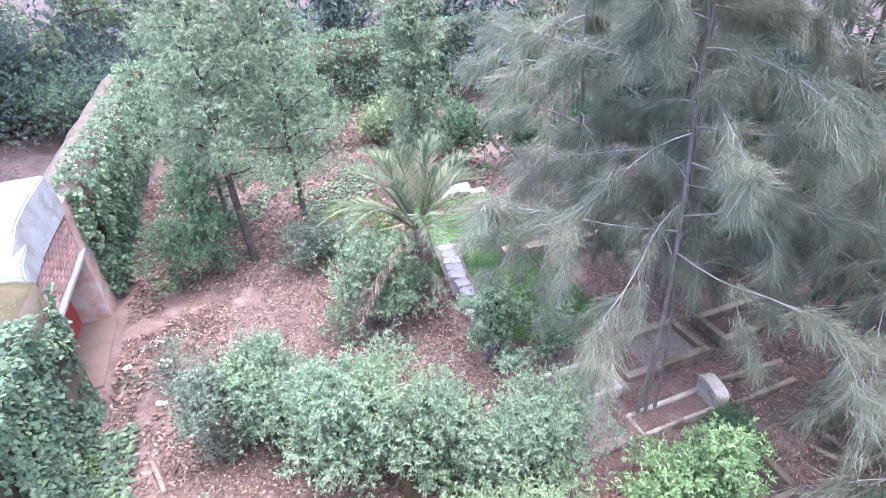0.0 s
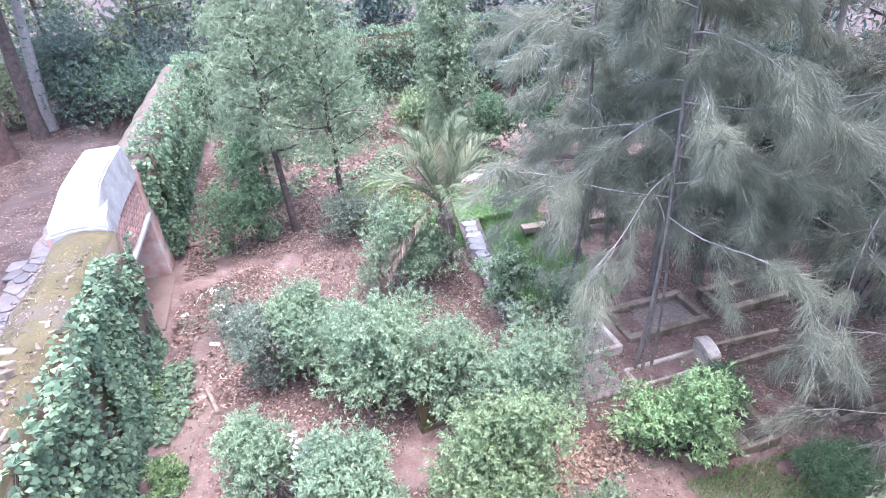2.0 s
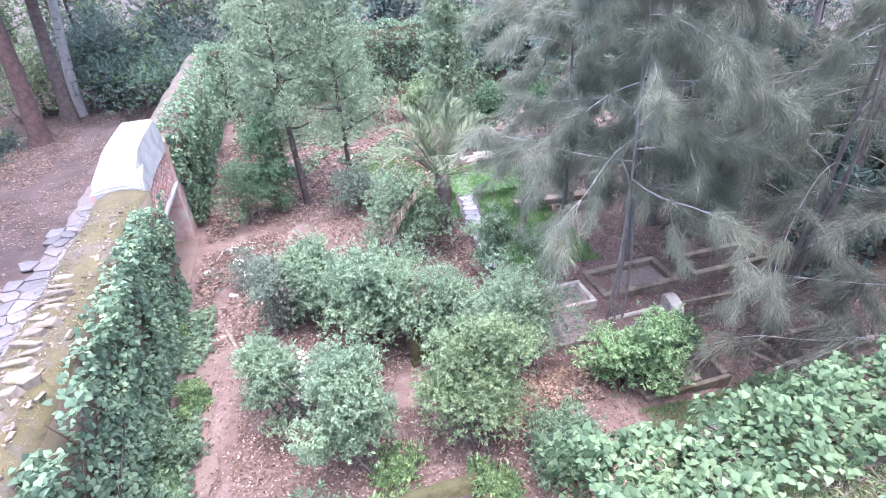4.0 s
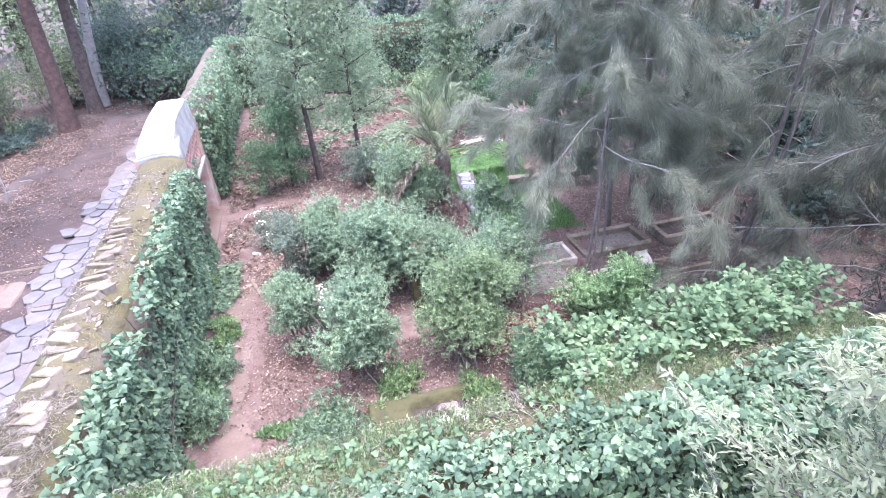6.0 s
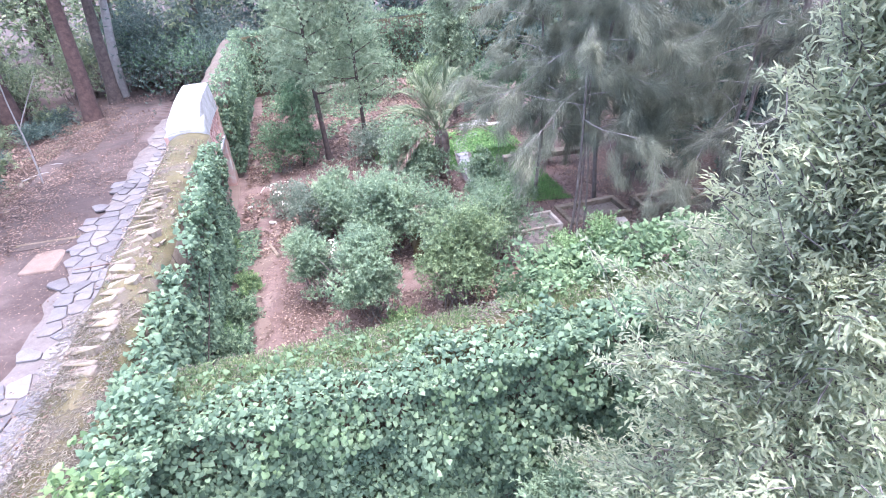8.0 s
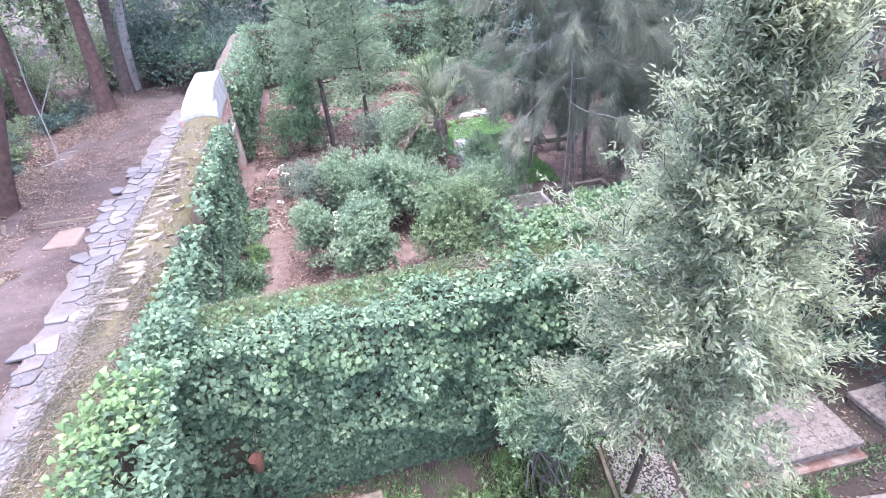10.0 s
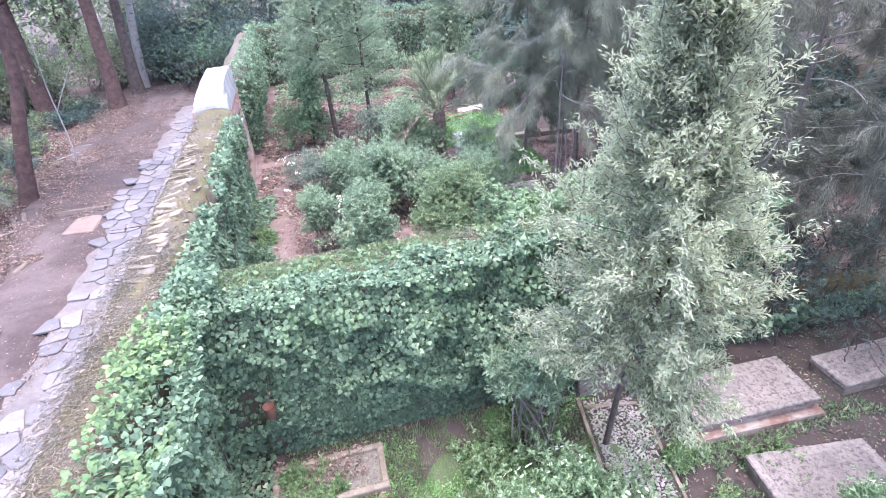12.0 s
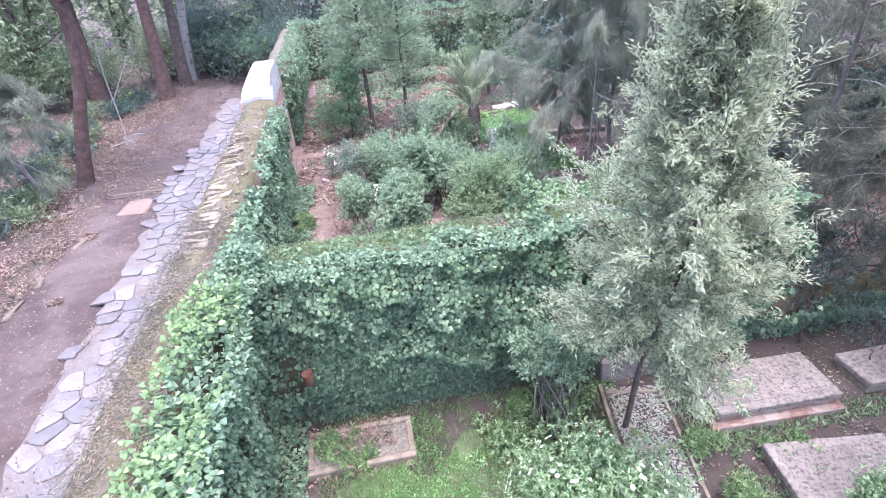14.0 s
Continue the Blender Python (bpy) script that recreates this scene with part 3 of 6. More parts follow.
def ivy_face(name, s0, s1, t0, t1, face, z0, z1, density, material, label, bulge=0.25, leaf=0.13, cover=0.0, singles=40, shape=IVY_SMALL, hollow=None, shell=(0.3, 0.6, 0.95, 1.1, 1.2)):
    """Ivy hanging on a wall side. face: the way the side looks, '+s', '-s', '+t', '-t' or 'up'."""
    ob = thing(name, pose(*at((s0 + s1) / 2, (t0 + t1) / 2, 0)), label, "ivy", "wall ivy")
    org = np.array(at((s0 + s1) / 2, (t0 + t1) / 2, 0))
    wide = (t1 - t0) if face in ("+s", "-s") else (s1 - s0)
    tall = (z1 - z0) if face != "up" else (t1 - t0)
    k = int(wide * tall * density)
    a, b = RNG.random(k), RNG.random(k)
    nrm = {"+s": np.array((*N, 0)), "-s": np.array((*-N, 0)), "+t": np.array((*D, 0)), "-t": np.array((*-D, 0)), "up": np.array((0, 0, 1.0))}[face]
    if face == "up":
        s, t, z = s0 + a * (s1 - s0), t0 + b * (t1 - t0), np.full(k, z1)
    else:
        z = z0 + b * (z1 - z0)
        s = s0 + a * (s1 - s0) if face[1] == "t" else np.full(k, s1 if face[0] == "+" else s0)
        t = t0 + a * (t1 - t0) if face[1] == "s" else np.full(k, t1 if face[0] == "+" else t0)
    p = s[:, None] * np.array((*N, 0)) + t[:, None] * np.array((*D, 0)) + z[:, None] * np.array((0, 0, 1.0))
    lump = np.array([noise.noise(q * 1.5) + 0.5 * noise.noise(q * 4.0) for q in p])
    gap = np.array([noise.noise(q * 0.9 + np.array((9.0, 2.0, 4.0))) for q in p])
    keep = gap > -0.9 + cover
    if hollow:
        keep &= (((s - hollow[0]) / hollow[2]) ** 2 + ((z - hollow[1]) / hollow[3]) ** 2 > 1 + 0.5 * lump) | (RNG.random(k) < 0.12)
    depth = bulge * np.clip(0.45 + lump * 0.7, 0.02, 1.3) * (0.35 + 0.65 * RNG.random(k) ** 0.5)
    if face != "up":
        depth = depth * np.interp((z - z0) / (z1 - z0), (0, 0.3, 0.62, 0.86, 1.0), shell)
    p = p + nrm * depth[:, None] - org
    p, n_ = p[keep], int(keep.sum())
    up = unit(nrm * 0.9 + np.array((0, 0, 0.6)) + 0.38 * RNG.normal(size=(n_, 3)))
    down = np.array((0, 0, -0.8)) if face != "up" else np.array((0, 0, -0.1))
    ah = unit(down + nrm * 0.35 + 0.7 * RNG.normal(size=(n_, 3)))
    foliage("foliage", shape, p, ah, up, leaf * RNG.uniform(0.5, 1.08, n_), material, ob)
    if singles:
        v, f = scatter(IVY, np.zeros((1, 3)), np.array(((0, 1.0, 0),)), np.array(((0, 0, 1.0),)), [1.0])
        one = mesh_np("ivy_leaf", v, f)
        one.materials.append(material)
        for i in RNG.choice(n_, min(singles, n_), replace=False):
            y = Vector(ah[i])
            x = y.cross(Vector(up[i])).normalized()
            z = x.cross(y)
            lf = new("ivy_leaf", one)
            lf.parent = ob
            lf.matrix_basis = Matrix.Translation(Vector(p[i]) + Vector(nrm) * 0.05) @ Matrix((x, y, z)).transposed().to_4x4() @ Matrix.Scale(leaf * 0.92, 4)
    runs = []
    if face == "up":
        return ob
    for i in range(int(max(4, wide * 1.5))):
        if face[1] == "s":
            ss = s1 if face[0] == "+" else s0
            q0, q1 = at(ss, RNG.uniform(t0, t1), z0), at(ss, RNG.uniform(t0, t1), z1)
        else:
            tt = t1 if face[0] == "+" else t0
            q0, q1 = at(RNG.uniform(s0, s1), tt, z0), at(RNG.uniform(s0, s1), tt, z1)
        q = bent(np.array(q0) - org, np.array(q1) - org, 8, 0.02) + nrm * 0.012
        runs.append((q, np.linspace(0.012, 0.005, 8)))
    tubes("vine", runs, M_BARK, ob, sides=4)
    return ob


DOME = (0.3, 0.85, 1.1, 0.9, 0.4)
ivy_face("ivy", -3.9, -3.02, -0.7, 7.1, "+s", 0.0, WALL_Z, 760, M_IVY, "dark green ivy on the garden side of the wall", 0.26, 0.084, 0.68)
# Inner layer in the darker leaf colour that stands in for shade.
ivy_face("ivy", -3.9, -3.02, -0.7, 7.1, "+s", 0.0, WALL_Z - 0.2, 200, M_IVY_SHADE, "small inner ivy leaves on the garden side", 0.2, 0.085, 0.45, singles=0)
ivy_face("ivy", -3.12, -2.75, -0.7, 6.9, "up", 0, WALL_Z - 0.05, 420, M_IVY, "ivy creeping onto the wall coping", 0.18, 0.088, 0.7)
ivy_face("ivy", -3.9, -2.98, -5.2, -0.9, "+s", -0.5, WALL_Z, 1100, M_IVY, "ivy hanging over the wall into the lower yard", 0.45, 0.074)
ivy_face("ivy", -3.1, -2.5, -5.4, -0.9, "up", 0, WALL_Z, 1150, M_IVY, "green ivy heaped over the wall corner", 0.36, 0.074, singles=150)
ivy_face("ivy", -3.28, -2.6, -5.4, -1.6, "up", 0, WALL_Z + 0.06, 700, M_IVY_BRIGHT, "young yellow-green ivy shoots on the wall corner", 0.4, 0.07, 0.68, singles=150)
ivy_face("ivy", -2.98, 5.2, -1.5, -0.7, "-t", 0.0, 2.3, 1600, M_IVY, "dense curtain of ivy on the dividing wall", 0.66, 0.077, singles=300, hollow=(-2.62, 0.6, 0.3, 0.5), shell=DOME)
ivy_face("ivy", -2.98, 2.2, -1.5, -0.7, "-t", 0.7, 2.3, 460, M_IVY_PALE, "pale young leaves over the ivy curtain", 0.75, 0.077, 0.95, singles=60, shell=DOME)
# Inner and foot layers: shade under the bulging ivy is in the leaf colour.
ivy_face("ivy", -2.98, 5.2, -1.5, -0.7, "-t", -0.5, 1.6, 620, M_IVY_SHADE, "inner leaves of the ivy curtain coloured darker for shade", 0.25, 0.085, singles=0, hollow=(-2.62, 0.6, 0.3, 0.5))
ivy_face("ivy", -2.25, 5.0, -1.5, -0.75, "-t", -0.5, 0.75, 1000, M_IVY_SHADE, "small ivy leaves at the dividing wall foot coloured darker for shade", 0.3, 0.062, singles=0)
ivy_face("ivy", -3.0, 1.4, -1.75, -1.15, "up", 0, 2.2, 1250, M_IVY, "ivy along the dividing wall top", 0.22, 0.068)
ivy_face("ivy", -3.0, 1.4, -1.2, -0.8, "up", 0, 2.2, 360, M_IVY_PALE, "pale ivy shoots on the grassy wall top", 0.15, 0.074, 0.75)
ivy_face("ivy", 1.2, 5.2, -1.9, -1.1, "up", 0, 2.25, 900, M_IVY, "ivy heaped on the dividing wall", 0.35, 0.085)
ivy_face("ivy", 1.3, 4.6, -0.85, 0.0, "up", 0, 2.12, 900, M_IVY_PALE, "hump of pale large-leaved ivy on the wall", 0.7, 0.08)
ivy_face("ivy", 1.3, 5.2, -0.7, -0.05, "+t", 0.6, 2.2, 700, M_IVY_PALE, "pale ivy spilling into the garden", 0.5, 0.088)
ivy_face("ivy", -3.9, -3.05, 10.15, 19.2, "+s", 0.12, WALL_Z, 420, M_IVY, "ivy on the far stretch of the garden wall", 0.5, 0.102, shape=two_sided(0.75))
ivy_face("ivy", -3.9, -3.0, 10.2, 13.0, "+s", 0.35, WALL_Z + 0.1, 420, M_IVY, "ivy massed behind the gateway", 0.5, 0.1, singles=0)
ivy_face("ivy", -3.9, -2.9, 10.16, 11.0, "-t", 0.2, WALL_Z + 0.1, 600, M_IVY, "ivy round the end of the far wall", 0.3, 0.1, singles=0)
ivy_face("ivy", -3.42, -2.9, 10.3, 19.2, "up", 0, WALL_Z, 400, M_IVY, "ivy over the far wall coping", 0.28, 0.093, shape=two_sided(0.75))
turned = ivy_face("ivy", -3.4, 12.5, 19.0, 19.6, "-t", 0.2, 2.4, 380, M_IVY, "dark ivy covering the far garden wall", 0.5, 0.128, shape=two_sided(0.75))
turned.matrix_world = NORTH_TURN @ turned.matrix_world
turned = ivy_face("ivy", -3.4, 12.5, 18.7, 19.7, "up", 0, 2.42, 360, M_IVY, "ivy on top of the far wall", 0.35, 0.119, shape=two_sided(0.75))
turned.matrix_world = NORTH_TURN @ turned.matrix_world

ivy_face("ivy", 5.2, 9.5, -1.5, -0.7, "-t", -0.5, 0.25, 400, M_IVY, "ivy on the shaded end of the dividing wall", 0.4, 0.11)

# ---- graves ----


def kerbed_grave(x, y, length, width, z0, height, label, fill=M_SOIL, kerb=0.09, turn=0.0, slab=None, group="kerbed graves"):
    """Grave plot: four concrete kerbs round a bed; x, y is the near left corner."""
    ob = thing("grave_plot", local(x, y, z0, turn), label, "grave", group)
    for dims in ((0, length, 0, kerb), (0, length, width - kerb, width), (0, kerb, kerb + 0.004, width - kerb - 0.004), (length - kerb, length, kerb + 0.004, width - kerb - 0.004)):
        box_part("kerb", (dims[0], dims[1], dims[2], dims[3], -0.15, height), M_KERB if z0 > -0.3 else M_CONC, ob, "", 0.014, 0.008)
    box_part("bed", (kerb, length - kerb, kerb, width - kerb, -0.12, height * 0.5), fill, ob, "", 0.0, 0.006)
    if slab:
        box_part("slab", (slab[0], slab[1], kerb + 0.01, width - kerb - 0.01, height * 0.5, height - 0.01), M_SLAB, ob, "", 0.01, 0.005)
    return ob


kerbed_grave(2.6, 5.93, 1.62, 0.92, -0.4, 0.22, "raised grave plot with thick kerbs and pale gravel", M_GRAVEL, 0.13)
kerbed_grave(4.47, 6.78, 1.7, 0.76, -0.5, 0.25, "raised grave plot with thick concrete kerbs", M_SOIL_DARK, 0.13)
kerbed_grave(1.02, 5.08, 1.5, 0.74, -0.22, 0.17, "grave plot with concrete kerbs and pale gravel", M_GRAVEL)
kerbed_grave(2.86, 3.52, 1.52, 0.74, -0.44, 0.13, "grave plot half covered by a pale slab", M_SOIL_DARK, slab=(0.66, 1.06))
kerbed_grave(5.22, 4.38, 1.8, 0.68, -0.52, 0.17, "grave plot with pale kerbs and bare soil", M_SOIL_DARK)
kerbed_grave(2.5, 4.86, 1.3, 0.42, -0.29, 0.1, "flat grave plot framed by thin kerbs", M_LITTER, 0.06)
kerbed_grave(-1.34, -3.31, 1.55, 0.76, YARD_Z, 0.12, "small grave plot with weathered kerbs beside the ivy", M_GRAVEL)


def slab_tomb(x, y, length, width, z0, height, label, base=M_TERRA, turn=0.0):
    ob = thing("slab_tomb", local(x, y, z0, turn), label, "tomb", "slab tombs")
    box_part("base", (0, length, 0, width, -0.15, height - 0.11), base, ob, "crumbling masonry base", 0.02, 0.012)
    if height > 0.3:
        box_part("plinth", (-0.1, length + 0.09, -0.1, width + 0.08, -0.15, height - 0.22), base, ob, "broken terracotta plinth", 0.025, 0.02)
    box_part("slab", (-0.03, length + 0.03, -0.03, width + 0.03, height - 0.106, height), M_SLAB, ob, "weathered grey stone slab", 0.018, 0.006)
    box_part("border", (0.09, length - 0.11, 0.09, width - 0.11, height + 0.003, height + 0.012), M_SLAB_WORN, ob, "worn lichen-stained panel", 0.004)
    return ob


slab_tomb(4.3, -1.62, 1.86, 0.86, YARD_Z, 0.35, "low tomb with grey slab on a terracotta base", M_TERRA, -2)
slab_tomb(5.01, -2.8, 1.6, 0.82, YARD_Z, 0.22, "low tomb with pale grey stone slab", M_CONC, -7)
slab_tomb(6.62, -0.62, 1.8, 0.62, YARD_Z, 0.24, "low tomb with speckled stone slab", M_CONC)

tomb_d = slab_tomb(1.48, 4.42, 0.85, 0.68, -0.17, 0.08, "flat weathered slab set in the soil", M_CONC)
slab_tomb(3.28, 2.42, 0.66, 0.5, -0.5, 0.15, "small pale slab near the dividing wall", M_KERB)
slab_tomb(0.9, 0.55, 0.55, 0.4, 0, 0.08, "grey stone slab beside the mossy tank", M_CONC)


def headstone(x, y, z0, w, h, thick, material, label, lean=4.0, turn=0.0):
    ob = thing("headstone", local(x, y, z0, turn) @ pose(0, 0, 0, lean), label, "headstone", "headstones")
    bm = bmesh.new()
    outline = [(-w / 2, -0.1), (w / 2, -0.1), (w / 2, h * 0.8)] + [(w / 2 * math.cos(a), h * 0.8 + h * 0.2 * math.sin(a)) for a in np.linspace(0.3, math.pi - 0.3, 7)] + [(-w / 2, h * 0.8)]
    f = bm.faces.new([bm.verts.new((x_, -thick / 2, z_)) for x_, z_ in outline])
    r = bmesh.ops.extrude_face_region(bm, geom=[f])
    bmesh.ops.translate(bm, vec=(0, thick, 0), verts=[g for g in r["geom"] if isinstance(g, bmesh.types.BMVert)])
    bmesh.ops.recalc_face_normals(bm, faces=bm.faces[:])
    bmesh.ops.bevel(bm, geom=bm.edges[:], offset=0.012, segments=1, affect="EDGES")
    part("stone", bm, material, ob)
    box_part("foot", (-w / 2 - 0.04, w / 2 + 0.04, -thick / 2 - 0.05, thick / 2 + 0.05, -0.12, 0.05), material, ob, "", 0.015)
    return ob


headstone(-0.55, 3.95, 0, 0.38, 0.75, 0.1, M_MOSS, "leaning headstone covered with yellow-green moss", -14, 8)
headstone(3.72, 5.55, -0.4, 0.5, 0.5, 0.2, M_KERB, "low rounded stone grave marker", -4, 78)
headstone(1.25, 2.1, 0, 0.24, 0.3, 0.09, M_SLAB, "small grey round-topped marker", 0, 60)

# loose kerbs between the graves
for x, y, l, tn in ((4.0, 5.95, 1.3, -4), (4.1, 5.5, 1.2, 0), (4.77, 4.79, 0.62, -62), (-4.2, 4.5, 0.62, -72), (-1.9, 8.9, 1.3, 0), (-2.2, 10.2, 1.2, 4), (-2.9, 11.4, 1.0, 2)):
    ob = thing("kerb_stone", local(x, y, float(garden_z(x * N[0] + y * N[1], 0.1, x * D[0] + y * D[1])), tn), "weathered concrete kerb length lying in the soil", "kerb", "loose kerbs")
    box_part("block", (0, l, 0, 0.08, -0.1, 0.06), M_CONC, ob, "", 0.012, 0.012)

# ---- mossy tank by the dividing wall ----
tank = thing("water_tank", local(-0.67, 0.32, 0), "old concrete tank overgrown with yellow moss", "tank")
nx, ny = 40, 26
gx, gy = np.meshgrid(np.linspace(0, 1.64, nx), np.linspace(0, 1.02, ny))
gz = np.zeros_like(gx)
for i in range(ny):
    for j in range(nx):
        px, py = gx[i, j], gy[i, j]
        rag = noise.noise((px * 4, py * 4, 2.0))
        hole = max(abs(px - 1.06) / 0.42, abs(py - 0.55) / 0.28) + 0.2 * rag
        top = 0.21 + 0.025 * noise.noise((px * 3, py * 3, 5)) + 0.012 * noise.noise((px * 14, py * 14, 8))
        gz[i, j] = 0.03 + 0.03 * rag + (top - 0.03) * min(1.0, max(0.0, (hole - 0.92) / 0.14))
        if i in (0, ny - 1) or j in (0, nx - 1):
            gz[i, j] = -0.1
        elif i in (1, ny - 2) or j in (1, nx - 2):
            gx[i, j] += 0.03 * rag
            gy[i, j] += 0.03 * noise.noise((py * 5, px * 5, 7))
basin_v = np.stack((gx, gy, gz), -1).reshape(-1, 3)
basin_f = np.array([(i * nx + j, i * nx + j + 1, (i + 1) * nx + j + 1, (i + 1) * nx + j) for i in range(ny - 1) for j in range(nx - 1)])
link("basin", mesh_np("basin", basin_v, basin_f), M_MOSS_DARK, tank, "mossy slab round a broken opening")
box_part("bottom", (0.64, 1.48, 0.27, 0.83, -0.1, 0.075), M_SOIL_DARK, tank, "dark soil in the opening", 0.0, 0.02)
for i, (x, y, a) in enumerate(((0.98, 0.45, 20), (1.2, 0.62, 70), (1.28, 0.52, -30), (1.1, 0.68, 10))):
    ob = thing("stone_fragment", local(-0.67, 0.32, 0.06) @ pose(x, y, 0, 12, 8 * i, a), "pale broken stone piece dumped in the tank", "rubble", "dumped fragments")
    box_part("chunk", (-0.11, 0.11, -0.06, 0.07, -0.02, 0.1), M_STONE_WHITE if i % 2 == 0 else M_SLAB, ob, "", 0.02, 0.03)
for x, y, z0, m_, lb in ((-1.75, 0.75, 0.04, M_STONE_WHITE, "flat white stone on the grass"), (-1.95, 0.35, 0.0, M_POT, "broken terracotta piece by the path")):
    ob = thing("loose_stone", local(x, y, z0), lb, "stone")
    box_part("stone", (-0.14, 0.14, -0.08, 0.08, -0.05, 0.06), m_, ob, "", 0.03, 0.025)

# ---- flagstones ----


def cells(points, x0, x1, y0, y1):
    """Polygons of the places nearest to each point."""
    out = []
    P = np.array(points)
    for i, p in enumerate(P):
        poly = [(x0, y0), (x1, y0), (x1, y1), (x0, y1)]
        near = np.argsort(((P - p) ** 2).sum(1))[1:16]
        for j in near:
            q = P[j]
            mid, nn = (p + q) / 2, q - p
            res = []
            for a, b in zip(poly, poly[1:] + poly[:1]):
                da, db = (np.array(a) - mid) @ nn, (np.array(b) - mid) @ nn
                if da <= 0:
                    res.append(a)
                if da * db < 0:
                    f = da / (da - db)
                    res.append((a[0] + (b[0] - a[0]) * f, a[1] + (b[1] - a[1]) * f))
            poly = res
            if len(poly) < 3:
                break
        out.append(poly)
    return out


def flag_mesh(poly, joint, thick, wob=0.012, stone=None):
    """One slab from a polygon round its own centre, edges eased."""
    c = np.mean(poly, axis=0)
    q = np.array(poly) - c
    q = np.stack((q * 0.88 + np.roll(q, -1, 0) * 0.12, q * 0.12 + np.roll(q, -1, 0) * 0.88), 1).reshape(-1, 2)
    k = len(q)
    r = np.linalg.norm(q, axis=1, keepdims=True)
    rim = q * np.clip(1 - joint / np.maximum(r, 0.05), 0.3, 1)
    rim = rim + RNG.normal(size=rim.shape) * wob
    top = rim * 0.93
    v = [(*p, -thick) for p in rim] + [(*p, -0.01) for p in rim] + [(*p, 0.0) for p in top]
    bm = bmesh.new()
    bv = [bm.verts.new(p) for p in v]
    bm.faces.new(bv[2 * k:])
    for i in range(k):
        j = (i + 1) % k
        bm.faces.new((bv[i], bv[j], bv[k + j], bv[k + i]))
        bm.faces.new((bv[k + i], bv[k + j], bv[2 * k + j], bv[2 * k + i]))
    me = bpy.data.meshes.new("flagstone")
    bm.to_mesh(me)
    bm.free()
    me.materials.append(stone or M_FLAG)
    return me, c


bed = sheet("flagstone_walk", -6.9, -3.95, -11, 19, ROAD_Z + 0.03, 0.2, M_JOINT, 0.015, 0.25, "irregular stone paved walk beside the wall", "paving")
pts = [(s + RNG.uniform(-0.15, 0.15), t + RNG.uniform(-0.15, 0.15)) for s in np.arange(-7.4, -4.6, 0.4) for t in np.arange(-4.5, 17.5, 0.44)]
for poly in cells(pts, -7.7, -4.5, -4.8, 17.8):
    if len(poly) < 3 or len(bed.children) > 296:
        continue
    c = np.mean(poly, axis=0)
    lo = np.interp(c[1], (-7, 0, 5, 9, 15), (-6.75, -6.75, -6.85, -7.15, -6.6)) + RNG.normal() * 0.12
    hi = np.interp(c[1], (-7, 2, 5, 9), (-5.1, -4.9, -4.35, -4.1)) + RNG.normal() * 0.12
    if not lo < c[0] < hi:
        continue
    me, c = flag_mesh(poly, 0.017, 0.05, 0.012, M_FLAG_WARM if RNG.random() < np.interp(c[1], (0, 8), (0.6, 0.15)) else M_FLAG)
    if np.ptp([p[0] for p in poly]) < 0.16 or np.ptp([p[1] for p in poly]) < 0.16 or RNG.random() < 0.04:
        continue
    ob = new("flagstone", me)
    ob.matrix_world = local(*at(c[0], c[1])[:2], ROAD_Z + 0.066 + RNG.uniform(-0.012, 0.01)) @ pose(0, 0, 0, RNG.normal() * 0.6, RNG.normal() * 0.6, 0)
    ob.parent = bed

gpath = sheet("garden_walk", -0.3, 0.3, 0, 1, 0, 0.3, M_JOINT, 0.0, 0, "narrow walk of pale stones through the garden", "path")
line = np.array(((0.75, 6.1), (0.46, 7.14), (0.04, 8.47), (-0.2, 9.6), (-0.42, 10.9), (0.1, 11.6)))
u_ = np.linspace(0, 1, 24)
mid_ = np.stack([np.interp(u_, np.linspace(0, 1, len(line)), line[:, j]) for j in range(2)], 1)
ta_ = unit(np.gradient(mid_, axis=0))
sd_ = np.stack((ta_[:, 1], -ta_[:, 0]), 1) * 0.24
gv = np.concatenate([np.stack((mid_[:, 0] + k * sd_[:, 0], mid_[:, 1] + k * sd_[:, 1], np.full(24, 0.03)), 1)[:, None] for k in (-1, 0, 1)], 1).reshape(-1, 3)
gf = np.array([(i * 3 + j, i * 3 + j + 1, i * 3 + j + 4, i * 3 + j + 3) for i in range(23) for j in range(2)])
old = gpath.data
gpath.data = mesh_np("garden_walk", gv, gf)
gpath.data.materials.append(M_JOINT)
for i in range(22):
    w, l = RNG.uniform(0.3, 0.42), 0.24
    poly = [(-w / 2, -l / 2), (w / 2 * 0.9, -l / 2 - 0.03), (w / 2, l / 2), (0, l / 2 + 0.03), (-w / 2 * 0.95, l / 2 - 0.02)]
    me, c = flag_mesh(poly, 0.01, 0.05, 0.02, M_FLAG_PALE)
    ob = new("flagstone", me)
    k = (i + 0.5) / 22
    ob.matrix_world = pose(float(np.interp(k, u_, mid_[:, 0])), float(np.interp(k, u_, mid_[:, 1])), 0.06, 0, 0, 12 + RNG.uniform(-10, 10))
    ob.parent = gpath

